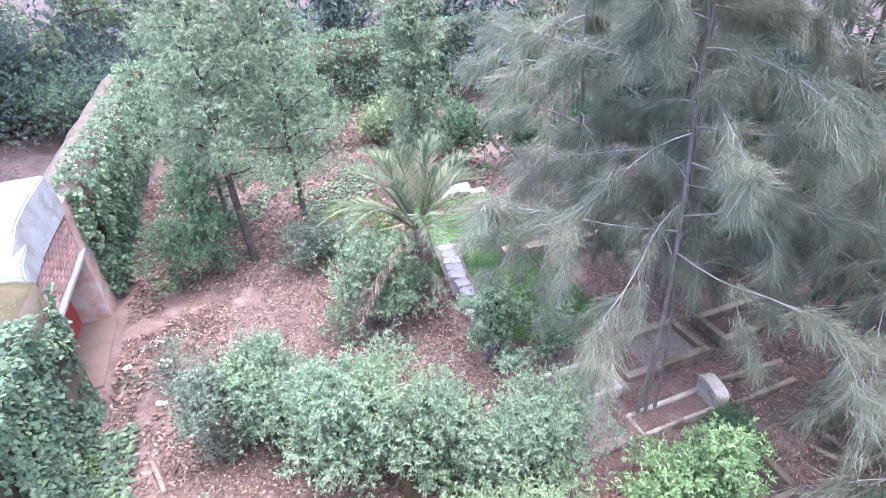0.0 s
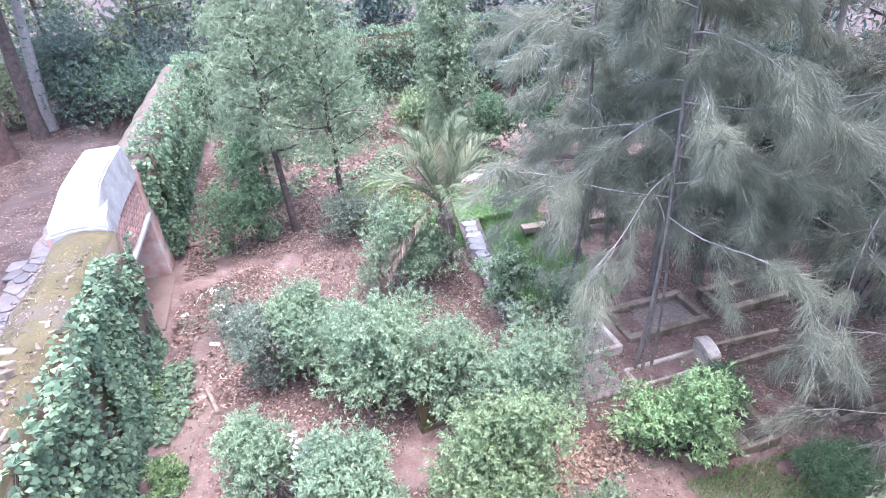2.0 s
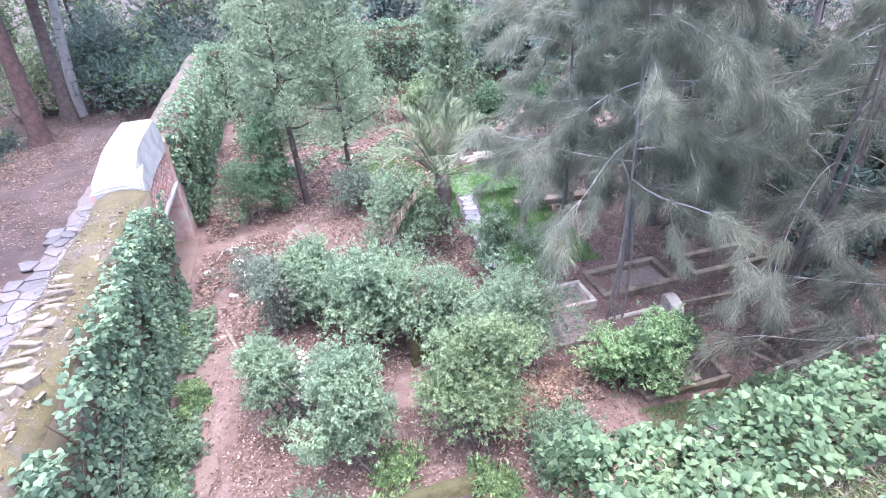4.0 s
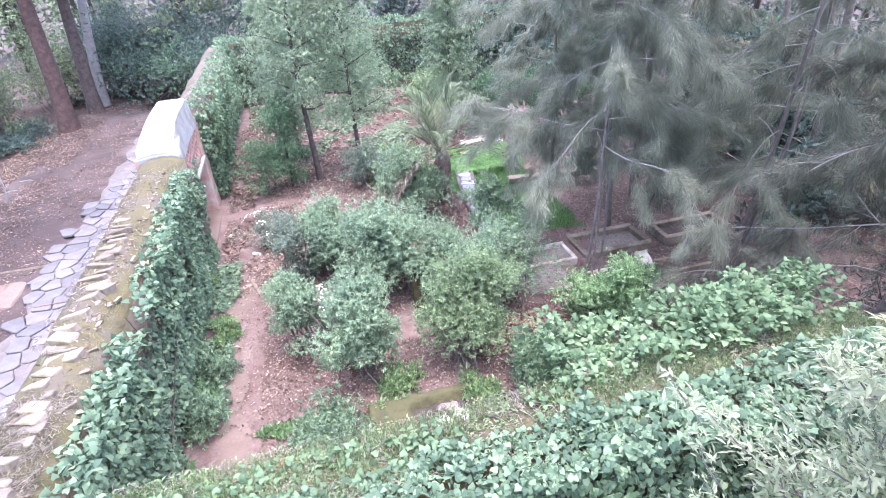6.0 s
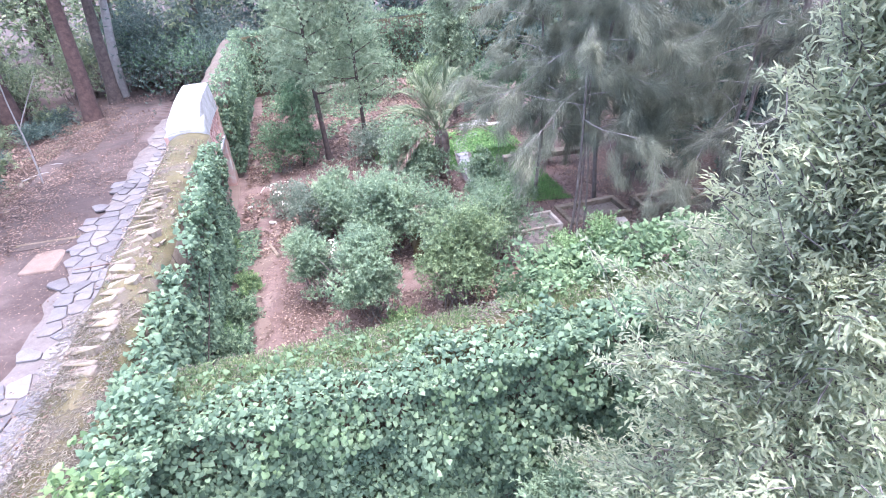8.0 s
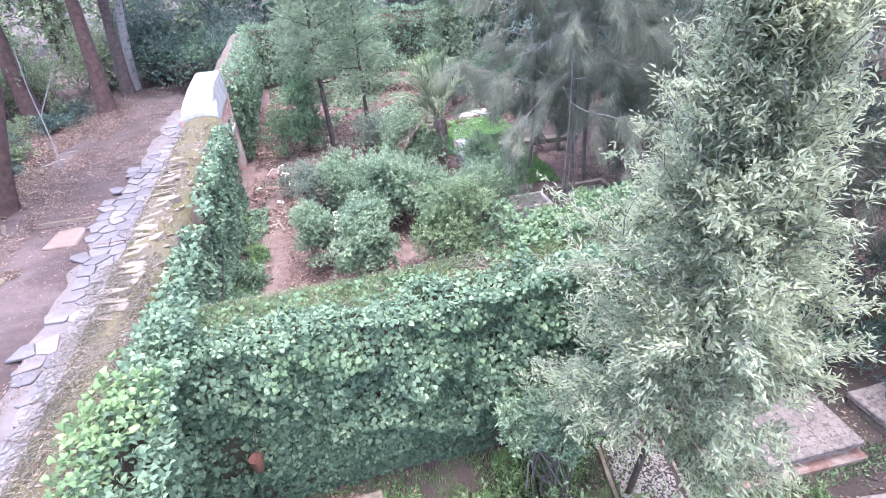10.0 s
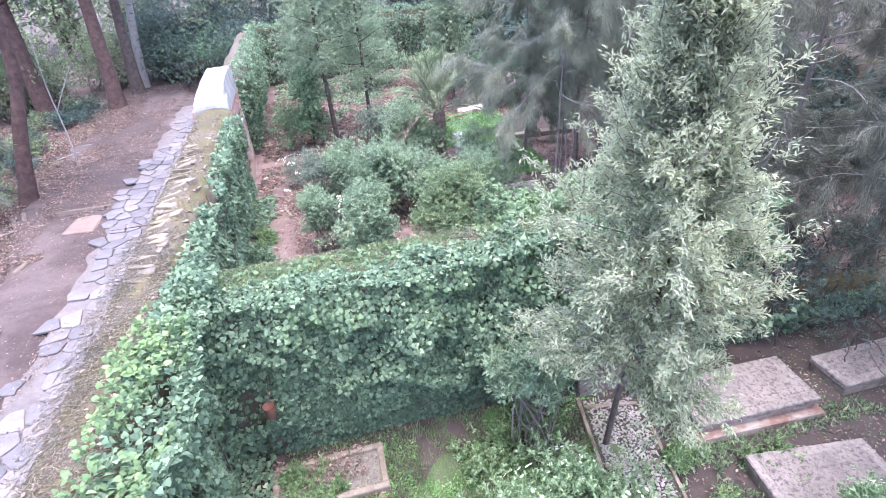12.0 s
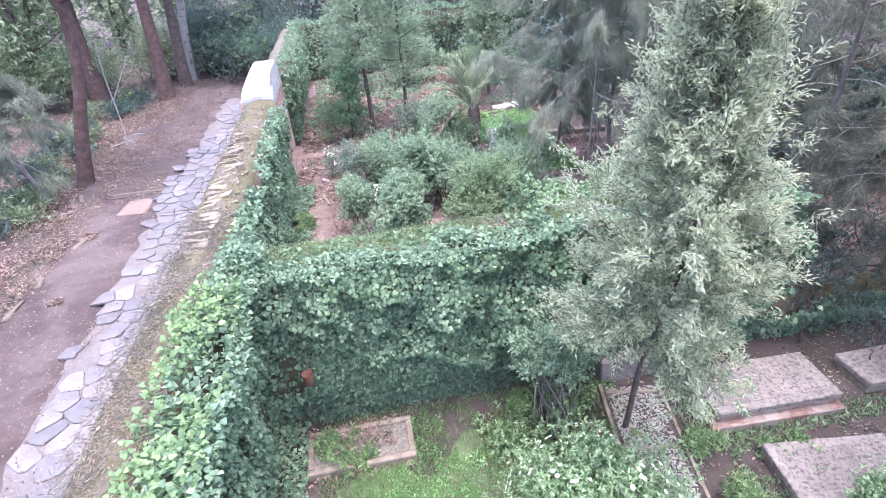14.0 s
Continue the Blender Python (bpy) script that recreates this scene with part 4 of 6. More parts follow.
# pebble walk in the lower yard, between stone edgings
pw = thing("pebble_walk", local(3.29, -4.03, YARD_Z, -11), "walk of set pebbles with thin brick edging", "path")
box_part("bed", (0, 0.85, -1.5, 3.1, -0.08, 0.045), M_SOIL_DARK, pw, "", 0.0)
k = 3600
pp = np.stack((RNG.uniform(0.05, 0.8, k), RNG.uniform(-1.45, 3.05, k), np.full(k, 0.045)), 1)
ov, of = np.array([(math.cos(a) * 1.0, math.sin(a) * 0.7, 0) for a in np.arange(6) * math.pi / 3] + [(0.5 * math.cos(a), 0.35 * math.sin(a), 0.45) for a in np.arange(6) * math.pi / 3]), []
of = np.array([(i, (i + 1) % 6, 6 + (i + 1) % 6) for i in range(6)] + [(i, 6 + (i + 1) % 6, 6 + i) for i in range(6)] + [(6, 7, 8), (6, 8, 9), (6, 9, 10), (6, 10, 11)])
an = RNG.uniform(0, 6.28, k)
ah = np.stack((np.cos(an), np.sin(an), np.zeros(k)), 1)
v, f = scatter((ov, of), pp, ah, np.tile((0.0, 0.0, 1.0), (k, 1)), RNG.uniform(0.012, 0.023, k))
tagged(link("pebble_fill", mesh_np("pebble_fill", v, f), M_PEBBLE, pw), kind="stuff")
v, f = scatter((ov, of), np.zeros((1, 3)), np.array(((0, 1.0, 0),)), np.array(((0, 0, 1.0),)), [1.0])
one_pebble = mesh_np("pebble", v, f)
one_pebble.materials.append(M_PEBBLE)
for i in range(300):
    ob = new("pebble", one_pebble)
    ob.parent = pw
    ob.matrix_basis = pose(RNG.uniform(0.06, 0.79), RNG.uniform(1.0, 2.85), 0.053, 0, 0, RNG.uniform(0, 180)) @ Matrix.Scale(RNG.uniform(0.015, 0.026), 4)
for y in (-0.55, 0.65, 1.85, 2.9):
    box_part("cross_edging", (0.02, 0.83, y, y + 0.06, -0.05, 0.065), M_CONC, pw, "", 0.008, 0.006)
for x in (-0.06, 0.853):
    box_part("side_edging", (x, x + 0.055, -1.5, 3.1, -0.05, 0.07), M_CONC, pw, "", 0.008, 0.006)
step_ = thing("stone_step", local(*at(2.3, -1.72)[:2], YARD_Z), "grey stone step at the end of the pebble walk", "step")
box_part("tread", (-0.1, 1.0, -0.12, 0.24, -0.1, 0.43), M_SLAB, step_, "", 0.02, 0.012)

# ---- wall coping stones and gateway bricks ----
cope_meshes = []
for i in range(9):
    bm = bmesh.new()
    w = RNG.uniform(0.09, 0.15)
    l = RNG.uniform(0.13, 0.2)
    box(bm, -l, l, -w / 2, w / 2, -0.1, 0.03, 0.012, 0.028)
    me = bpy.data.meshes.new("coping_stone")
    bm.to_mesh(me)
    bm.free()
    me.materials.append(M_COPE)
    cope_meshes.append(me)
t = -0.7
while t < 4.6:
    ob = new("coping_stone", cope_meshes[RNG.integers(9)])
    ob.matrix_world = local(*at(-3.56 + RNG.normal() * 0.045, t)[:2], WALL_Z + 0.012 + RNG.normal() * 0.015) @ pose(0, 0, 0, RNG.uniform(-14, 4), RNG.uniform(-16, -6), RNG.uniform(-38, -12))
    ob.parent = wall_a
    t += RNG.uniform(0.13, 0.2)
for i in range(40):
    ob = new("coping_stone", cope_meshes[RNG.integers(9)])
    ob.matrix_world = local(*at(-3.32 + RNG.normal() * 0.09, RNG.uniform(-0.6, 6.4))[:2], WALL_Z + 0.005) @ pose(0, 0, 0, RNG.uniform(-8, 8), RNG.uniform(-8, 8), RNG.uniform(0, 180)) @ Matrix.Scale(RNG.uniform(0.22, 0.42), 4)
    ob.parent = wall_a
bm = bmesh.new()
box(bm, -0.105, 0.105, -0.05, 0.05, -0.031, 0.031, 0.005)
brick_me = bpy.data.meshes.new("brick")
bm.to_mesh(brick_me)
bm.free()
brick_me.materials.append(M_BRICK)
up_wall = [c for c in gate.children if c.name.startswith("upper_wall")][0]
fp = [c for c in gate.children if c.name.startswith("far_pier")][0]
for row in range(11):
    for col in range(10):
        y = -0.98 + col * 0.222 + (0.11 if row % 2 else 0)
        if y > 0.95:
            continue
        ob = new("brick", brick_me)
        ob.parent = up_wall
        ob.matrix_basis = pose(0.365 + RNG.uniform(0, 0.01), y, 1.49 + row * 0.075, 0, 0, 90 + RNG.normal())

# ---- culvert beside the road ----
cul = thing("culvert", local(-10.45, 4.75, ROAD_Z), "crumbling concrete culvert head at the road edge", "culvert")
box_part("headwall", (-0.75, 0.9, 0.62, 0.72, -0.3, 0.03), M_RUBBLE, cul, "", 0.03, 0.03)
box_part("apron", (-0.1, 0.72, -1.0, 0.35, -0.2, 0.02), M_PATH, cul, "pale worn concrete apron", 0.03, 0.05)
# Flush dark block stands in for the shade of the culvert opening.
box_part("slot", (-0.6, 0.6, 0.36, 0.6, -0.2, 0.02), M_SOIL_DARK, cul, "dark block in place of the shaded opening", 0.01, 0.02)
drain = thing("drain_channel", local(-8.85, 4.0, ROAD_Z), "narrow rusty drain slot across the paving", "drain")
box_part("rail", (0, 2.2, -0.025, 0.025, 0.0, 0.085), M_IRON, drain, "", 0.004, 0.006)
for i in range(18):
    t = RNG.uniform(-4, 16)
    left = np.interp(t, (-16, 0, 5.8, 7.5, 9.2, 15.8, 22.9), (-9.2, -8.9, -8.75, -9.4, -9.8, -10.1, -9.9))
    ob = thing("edge_stone", local(*at(left + RNG.normal() * 0.12, t)[:2], ROAD_Z, RNG.uniform(60, 120)), "pale stone along the road edge", "stone", "road edge stones")
    l = RNG.uniform(0.12, 0.35)
    box_part("stone", (-l, l, -0.06, 0.06, -0.06, 0.035), M_RUBBLE, ob, "", 0.03, 0.03)
for i in range(24):
    x, y = -6.35 + RNG.normal() * 0.45, 9.6 + RNG.normal() * 1.5
    if i > 17:
        x, y = -5.0 + RNG.normal() * 0.35, 6.0 + RNG.normal() * 0.5
    s_ = x * N[0] + y * N[1]
    if s_ < -2.9:
        x, y = x + N[0] * (-2.8 - s_), y + N[1] * (-2.8 - s_)
    ob = thing("rubble_stone", pose(x, y, 0.02, RNG.uniform(-10, 10), RNG.uniform(-10, 10), RNG.uniform(0, 180)), "broken stone lying among fallen leaves", "stone", "rubble stones")
    l = RNG.uniform(0.06, 0.17)
    box_part("stone", (-l * 0.8, l * 0.8, -l * 0.45, l * 0.45, -0.04, 0.03), M_STONE_WHITE if i > 15 and i % 2 else (M_CONC if i % 2 else M_TERRA), ob, "", 0.018, 0.03)
pot = thing("flower_pot", pose(-1.37, -2.6, 0.66), "small terracotta pot hanging in the ivy", "pot")
tubes("pot", [(np.array(((0, 0, 0), (0, 0, 0.02), (0, 0, 0.2), (0, 0, 0.22))), np.array((0.01, 0.06, 0.082, 0.085)))], M_POT, pot, "", 12)
tubes("hanger", [(np.array(((0, 0.02, 0.2), (-0.1, 0.3, 0.45), (-0.2, 0.75, 0.6))), np.array((0.006, 0.006, 0.006)))], M_IRON, pot, "", 4)

for x, y, w_, l_ in ((-0.3, 12.2, 0.5, 0.35), (0.15, 12.5, 0.6, 0.4), (0.6, 12.35, 0.4, 0.3)):
    ob = thing("paving_slab", local(x, y, 0.0, RNG.uniform(-15, 15)), "pale broken paving slab in the garden", "slab", "pale slabs")
    box_part("slab", (-w_ / 2, w_ / 2, -l_ / 2, l_ / 2, -0.05, 0.06), M_STONE_WHITE, ob, "", 0.02, 0.04)
for x, y, l_ in ((1.0, 9.35, 1.4), (2.4, 9.75, 1.0)):
    ob = thing("kerb_stone", local(x, y, 0.0, -8), "pale concrete edging across the lawn", "kerb", "loose kerbs")
    box_part("block", (0, l_, 0, 0.25, -0.1, 0.05), M_CONC, ob, "", 0.012, 0.012)

# ---- shrubs in the garden ----
shrub("shrub", -1.4, 4.4, 0, 2.15, 0.72, M_SHRUB, 0.088, lobe_count=15, sprig_count=150, label="tall rounded shrub with whorled green leaves", stems=7, low=0.12)
shrub("shrub", -2.6, 5.05, 0, 1.9, 0.62, M_SHRUB, 0.088, lobe_count=14, sprig_count=140, label="spreading shrub with whorled green leaves", stems=7, low=0.3)
shrub("shrub", 0.35, 2.5, 0, 2.2, 0.62, M_SHRUB_YELLOW, 0.075, lobe_count=14, sprig_count=170, label="rounded shrub with yellow-green leaves", low=0.15, bare=0.16)
shrub("shrub", -1.15, 2.1, 0, 2.15, 0.5, M_SHRUB, 0.08, lobe_count=14, sprig_count=140, label="leafy green shrub above bare brown twigs", low=0.25, bare=0.16)
shrub("shrub", -2.4, 2.6, 0, 1.95, 0.4, M_SHRUB, 0.07, lobe_count=11, sprig_count=130, label="loose grey-green shrub beside the earth path", low=0.3, bare=0.2)
shrub("shrub", -3.15, 4.6, 0, 2.0, 0.45, M_SHRUB_GREY, 0.07, lobe_count=10, sprig_count=70, label="thin grey-green shrub near the gateway", low=0.2)
shrub("shrub", 0.85, 3.95, 0, 2.1, 0.72, M_SHRUB, 0.07, lobe_count=14, sprig_count=140, label="dark green shrub over a grave", low=0.2)
shrub("shrub", -0.25, 4.2, 0, 1.65, 0.55, M_SHRUB, 0.075, lobe_count=11, sprig_count=110, label="grey-green shrub among the graves", low=0.25)
shrub("shrub", -1.35, 7.2, 0, 2.1, 0.75, M_SHRUB, 0.085, lobe_count=13, sprig_count=110, label="pale green shrub beside the palm", low=0.15)
shrub("shrub", 0.62, 6.3, 0, 1.75, 0.4, M_SHRUB, 0.09, lobe_count=8, sprig_count=80, label="small leafy shrub beside the stone path", low=0.35)
shrub("shrub", 1.45, 6.2, 0, 1.3, 0.3, M_SHRUB, 0.09, lobe_count=6, sprig_count=60, label="small leafy shrub on the lawn edge", low=0.4)
shrub("citrus_shrub", 2.72, 3.85, -0.35, 1.55, 0.58, M_CITRUS, 0.1, lobe_count=12, sprig_count=60, label="bright green broad-leaved shrub over a grave", low=0.3)
shrub("shrub", 3.62, 4.75, -0.38, 0.7, 0.35, M_SHRUB_DARK, 0.06, NARROW, 8, 130, label="low dark feathery bush", low=0.05)
shrub("shrub", 4.5, 3.35, -0.42, 0.75, 0.45, M_SHRUB_DARK, 0.07, NARROW, 8, 130, label="low dark bush beside a grave kerb", low=0.05)
shrub("shrub", 1.45, 2.05, 0, 0.8, 0.5, M_IVY, 0.08, lobe_count=9, sprig_count=90, label="low dark green bush near the wall", low=0.1)
shrub("shrub", -2.75, 9.3, 0, 1.3, 0.65, M_SHRUB_GREY, 0.08, lobe_count=9, sprig_count=70, label="twiggy grey-green shrub under the eucalypts", low=0.25)
shrub("shrub", -5.35, 8.6, 0, 2.0, 0.5, M_SHRUB_DARK, 0.07, lobe_count=10, sprig_count=60, label="thin twiggy shrub near the wall", low=0.05)
shrub("shrub", -2.0, 16.2, 0, 1.5, 0.9, M_SHRUB_YELLOW, 0.13, lobe_count=12, sprig_count=60, label="bushy shrub before the far ivy", low=0.05)
shrub("shrub", 0.2, 14.6, 0, 1.6, 1.0, M_SHRUB_DARK, 0.12, lobe_count=10, sprig_count=60, label="dark shrub behind the pale slabs", low=0.05)
shrub("shrub", 3.3, 14.8, 0, 2.0, 1.2, M_SHRUB_DARK, 0.12, lobe_count=10, sprig_count=60, label="dark shrub behind the lawn", low=0.05)
shrub("shrub", 1.6, 14.5, 0, 1.8, 1.2, M_SHRUB_DARK, 0.12, lobe_count=12, sprig_count=60, label="dark shrub behind the lawn", low=0.05)
rose = shrub("rose_bush", 2.5, -3.65, YARD_Z, 1.6, 1.02, M_ROSE, 0.088, lobe_count=26, sprig_count=95, label="leafy rose bush with white blossoms", low=0.1)
rose2 = shrub("rose_bush", 5.9, -2.95, YARD_Z, 0.95, 0.4, M_ROSE, 0.075, lobe_count=9, sprig_count=90, label="rose bush with white blossoms by the tomb", low=0.1)


def blossoms(ob, centre, radii, count, size):
    """White blossoms, five petals each, over a bush."""
    v, f = scatter(leaf_shape(0.8, 0.2, 0.0), np.zeros((6, 3)), np.array([(math.cos(k), math.sin(k), 0.35) for k in np.arange(6) * 1.047]), np.tile((0.0, 0.0, 1.0), (6, 1)), np.full(6, 1.0))
    me = mesh_np("blossom", v, f)
    me.materials.append(M_FLOWER)
    u = unit(np.repeat(rand_dirs(count // 6), 6, 0) + RNG.normal(size=(count // 6 * 6, 3)) * 0.09)
    u[:, 2] = abs(u[:, 2])
    for d in u:
        fl = new("blossom", me)
        fl.parent = ob
        fl.matrix_basis = Matrix.Translation(Vector(centre) + Vector(d * np.asarray(radii))) @ Vector(d).to_track_quat("Z", "Y").to_matrix().to_4x4() @ Matrix.Scale(size * RNG.uniform(0.8, 1.4), 4)


blossoms(rose, (0, 0, 0.8), (1.05, 1.05, 0.74), 120, 0.026)
blossoms(rose2, (0, 0, 0.45), (0.4, 0.4, 0.46), 72, 0.02)
white_b = shrub("flowering_shrub", -1.95, 2.75, 0, 1.25, 0.35, M_SHRUB_GREY, 0.06, lobe_count=6, sprig_count=50, label="small shrub with clusters of white flowers", low=0.3)
blossoms(white_b, (0, 0, 0.95), (0.3, 0.3, 0.3), 48, 0.018)
white_c = shrub("flowering_shrub", -4.35, 6.0, 0, 0.9, 0.5, M_SHRUB_GREY, 0.06, lobe_count=7, sprig_count=40, label="straggling shrub with white flowers near the gateway", low=0.1)
blossoms(white_c, (0, 0, 0.5), (0.55, 0.55, 0.35), 72, 0.018)
for x, y, r_, h_, lb in ((-3.35, 0.9, 0.35, 0.5, "broad-leaved weeds at the wall foot"), (-3.6, 1.9, 0.3, 0.4, "broad-leaved weeds at the wall foot"), (-3.9, 2.9, 0.28, 0.3, "broad-leaved weeds at the wall foot"), (-1.38, 0.9, 0.42, 0.62, "lush nettles beside the mossy tank"), (-1.2, 0.55, 0.4, 0.6, "lush nettles beside the mossy tank"), (-1.6, 0.35, 0.5, 0.6, "lush nettles beside the mossy tank"), (-1.0, 0.1, 0.4, 0.5, "lush nettles beside the mossy tank"), (0.6, 1.7, 0.3, 0.3, "low green weeds by the tank"), (-0.6, 1.75, 0.4, 0.25, "low green weeds by the tank"), (-5.0, 4.4, 0.2, 0.2, "single rosette of broad leaves"), (2.0, -1.6, 0.45, 0.35, "green weeds at the ivy foot"), (1.4, -2.1, 0.5, 0.25, "green weeds at the ivy foot"), (3.95, -2.0, 0.22, 0.3, "weeds between the tombs"), (5.2, -1.9, 0.4, 0.15, "weeds between the tombs"), (4.4, -2.9, 0.25, 0.35, "weeds between the tombs"), (0.95, -4.6, 0.45, 0.35, "strappy green weeds on the grass"), (-0.75, -2.85, 0.3, 0.15, "broad-leaved weed in the grave bed"), (-1.25, -2.75, 0.22, 0.2, "broad-leaved weed in the grave bed")):
    shrub("weed_clump", x, y, YARD_Z if y < -1.2 else 0, h_, r_, M_IVY_BRIGHT if h_ < 0.4 else M_IVY, 0.09, lobe_count=7, sprig_count=26, label=lb, category="weeds", low=0.0, group="weed clumps")

# ---- trees ----


def tall_tree(name, x, y, z0, top, crown_lo, radius, trunk_r, leaf_material, bark, leaf=0.14, shape=NARROW, limbs=16, clumps=5, sprig_count=26, per=8, lean=(0, 0), label="", category="tree", hang=-0.35, clump_size=0.42, taper=0.5, way=None):
    """Trunk, limbs and a loose crown of hanging leaf clumps."""
    ob = thing(name, pose(x, y, z0), label, category)
    tip = np.array((lean[0], lean[1], top))
    trunk = bent((0, 0, -0.1), tip, 12, 0.03)
    if way:
        for j in range(2):
            trunk[:, j] = np.interp(np.linspace(0, 1, 12), [w[0] for w in way], [w[1 + j] for w in way])
    tubes("trunk", [(trunk, np.linspace(trunk_r, trunk_r * 0.25, 12) * np.array([1.25] + [1] * 11))], bark, ob)
    runs, cs = [], []
    for i in range(limbs):
        h = crown_lo + (top - crown_lo) * (i + RNG.random() * 0.6) / limbs
        start = np.array([np.interp(h, trunk[:, 2], trunk[:, j]) for j in range(3)])
        a = i * 2.4 + RNG.uniform(-0.4, 0.4)
        reach = radius * RNG.uniform(0.55, 1.05) * (1 - taper * max(0.0, (h - crown_lo) / (top - crown_lo)) ** (1.0 if taper > 0.9 else 1.3))
        end = start + np.array((math.cos(a) * reach, math.sin(a) * reach, reach * RNG.uniform(0.0, 0.6)))
        run = bent(start, end, 7, 0.1)
        runs.append((run, np.linspace(trunk_r * 0.35, 0.008, 7)))
        for c in range(clumps):
            f = RNG.uniform(0.35, 1.05)
            cs.append(start + (end - start) * f + RNG.normal(size=3) * 0.16 * reach)
    tagged(tubes("limb", runs, bark, ob, sides=5), kind="stuff")
    cs = np.array(cs)
    p, u = crown_points(cs, clump_size * RNG.uniform(0.6, 1.3, len(cs)), sprig_count, 0.2)
    pl, ah, up = sprigs(p, unit(u + np.array((0, 0, hang))), per, leaf * 0.8, 0.8)
    ah = unit(ah + np.array((0, 0, hang)))
    foliage("crown", shape, pl, ah, up, leaf * RNG.uniform(0.6, 1.25, len(pl)), leaf_material, ob)
    return ob


tall_tree("young_eucalypt", -4.25, 9.5, 0, 5.4, 2.0, 1.25, 0.09, M_EUC, M_BARK, 0.068, limbs=26, sprig_count=36, label="slender eucalypt with hanging grey-green leaves", clump_size=0.4)
tall_tree("young_eucalypt", -3.3, 10.4, 0, 5.6, 1.5, 1.15, 0.07, M_EUC, M_BARK, 0.068, limbs=24, sprig_count=36, label="slender eucalypt with dense drooping leaves")
tall_tree("young_eucalypt", -5.4, 11.2, 0, 4.4, 1.0, 1.1, 0.06, M_EUC, M_BARK, 0.09, limbs=20, sprig_count=32, label="slender eucalypt close to the garden wall")
tall_tree("young_eucalypt", -0.75, 13.2, 0, 4.8, 0.8, 0.75, 0.08, M_EUC, M_BARK, 0.1, limbs=20, sprig_count=32, label="leafy young tree behind the palm")
tall_tree("young_eucalypt", -4.9, 9.0, 0, 2.3, 0.3, 0.55, 0.035, M_SHRUB_DARK, M_BARK, 0.08, limbs=14, clumps=4, sprig_count=24, label="thin sapling with twiggy crown", clump_size=0.25)
tall_tree("young_eucalypt", -4.6, 15.8, 0, 2.4, 0.4, 1.0, 0.06, M_SHRUB, M_BARK, 0.14, limbs=14, sprig_count=26, label="bushy tree in front of the far ivy")


def wattle(x, y, z0, label):
    """Slim leaning stem, many thin upswept limbs, and sprays of long narrow leaves; widest low down, drawn out to a narrow top."""
    ob = thing("wattle", pose(x, y, z0), label, "tree")
    knots = np.array(((0, 0, -0.1), (-0.02, -0.28, 0.9), (-0.05, -0.58, 1.8), (0.1, -0.84, 3.0), (0.2, -0.9, 4.2), (0.12, -0.86, 5.4), (0.05, -0.8, 6.8)))
    hs = np.linspace(-0.1, 6.8, 16)
    stem = np.stack([np.interp(hs, knots[:, 2], knots[:, 0]), np.interp(hs, knots[:, 2], knots[:, 1]), hs], 1)
    tubes("trunk", [(stem, np.interp(hs, (-0.1, 1.5, 2.2, 6.8), (0.045, 0.038, 0.02, 0.006)))], M_BARK_WATTLE, ob)
    runs, places, outs = [], [], []
    for i in range(64):
        h = 2.12 + 4.58 * (i + RNG.random()) / 64
        reach = np.interp(h, (1.7, 2.3, 3.2, 4.2, 4.7, 5.4, 6.6), (0.8, 1.16, 1.13, 0.94, 0.54, 0.28, 0.1)) * RNG.uniform(0.5, 1.1)
        a = i * 2.4 + RNG.uniform(-0.5, 0.5)
        root = np.array([np.interp(h, stem[:, 2], stem[:, q]) for q in range(3)])
        rise = RNG.uniform(0.1, 0.6) if h > 2.6 else RNG.uniform(0.05, 0.35)
        tip = root + np.array((math.cos(a) * reach, math.sin(a) * reach, reach * rise))
        run = bent(root, tip, 7, 0.1, reach * 0.15)
        runs.append((run, np.linspace(0.012, 0.004, 7)))
        for j in range(34):
            f = RNG.uniform(0.15, 1.0)
            b0 = np.array([np.interp(f, np.linspace(0, 1, 7), run[:, q]) for q in range(3)])
            b0 = b0 + RNG.normal(size=3) * 0.14
            way = unit((tip - root + RNG.normal(size=3) * reach * 0.55 + np.array((0, 0, 0.25)))[None])[0]
            b1 = b0 + way * RNG.uniform(0.15, 0.36)
            runs.append((np.array((b0, (b0 + b1) / 2 + RNG.normal(size=3) * 0.015, b1)), np.array((0.005, 0.004, 0.002))))
            n_ = 52
            g = RNG.random(n_)[:, None]
            places.append(b0 + (b1 - b0) * g + RNG.normal(size=(n_, 3)) * 0.03)
            outs.append(np.tile(way, (n_, 1)) * (0.5 + 0.5 * g))
    tagged(tubes("limb", runs, M_BARK_GREY, ob, sides=4), kind="stuff")
    p, o = np.concatenate(places), np.concatenate(outs)
    ah = unit(o + RNG.normal(size=p.shape) * 0.65 - np.array((0, 0, 0.1)))
    up = unit(np.array((0, 0, 0.9)) + o * 0.3 + RNG.normal(size=p.shape) * 0.5)
    pick = RNG.random(len(p)) < np.clip(0.95 - 0.22 * (p[:, 2] - 1.2), 0.1, 0.9) * 0.4
    for sel, mat in ((~pick, M_WATTLE), (pick, M_WATTLE_GREEN)):
        foliage("crown", two_sided(0.28, 0.03, 0.15), p[sel], ah[sel], up[sel], 0.066 * RNG.uniform(0.55, 1.2, int(sel.sum())), mat, ob)
    return ob


wattle(3.03, -1.74, YARD_Z, "silvery wattle tree with pale narrow leaves")
shrub("shrub", 1.95, -1.95, YARD_Z, 2.75, 0.42, M_SHRUB, 0.085, two_sided(0.34), lobe_count=15, sprig_count=90, label="green narrow-leaved sapling against the ivy", low=0.3, bare=0.52)


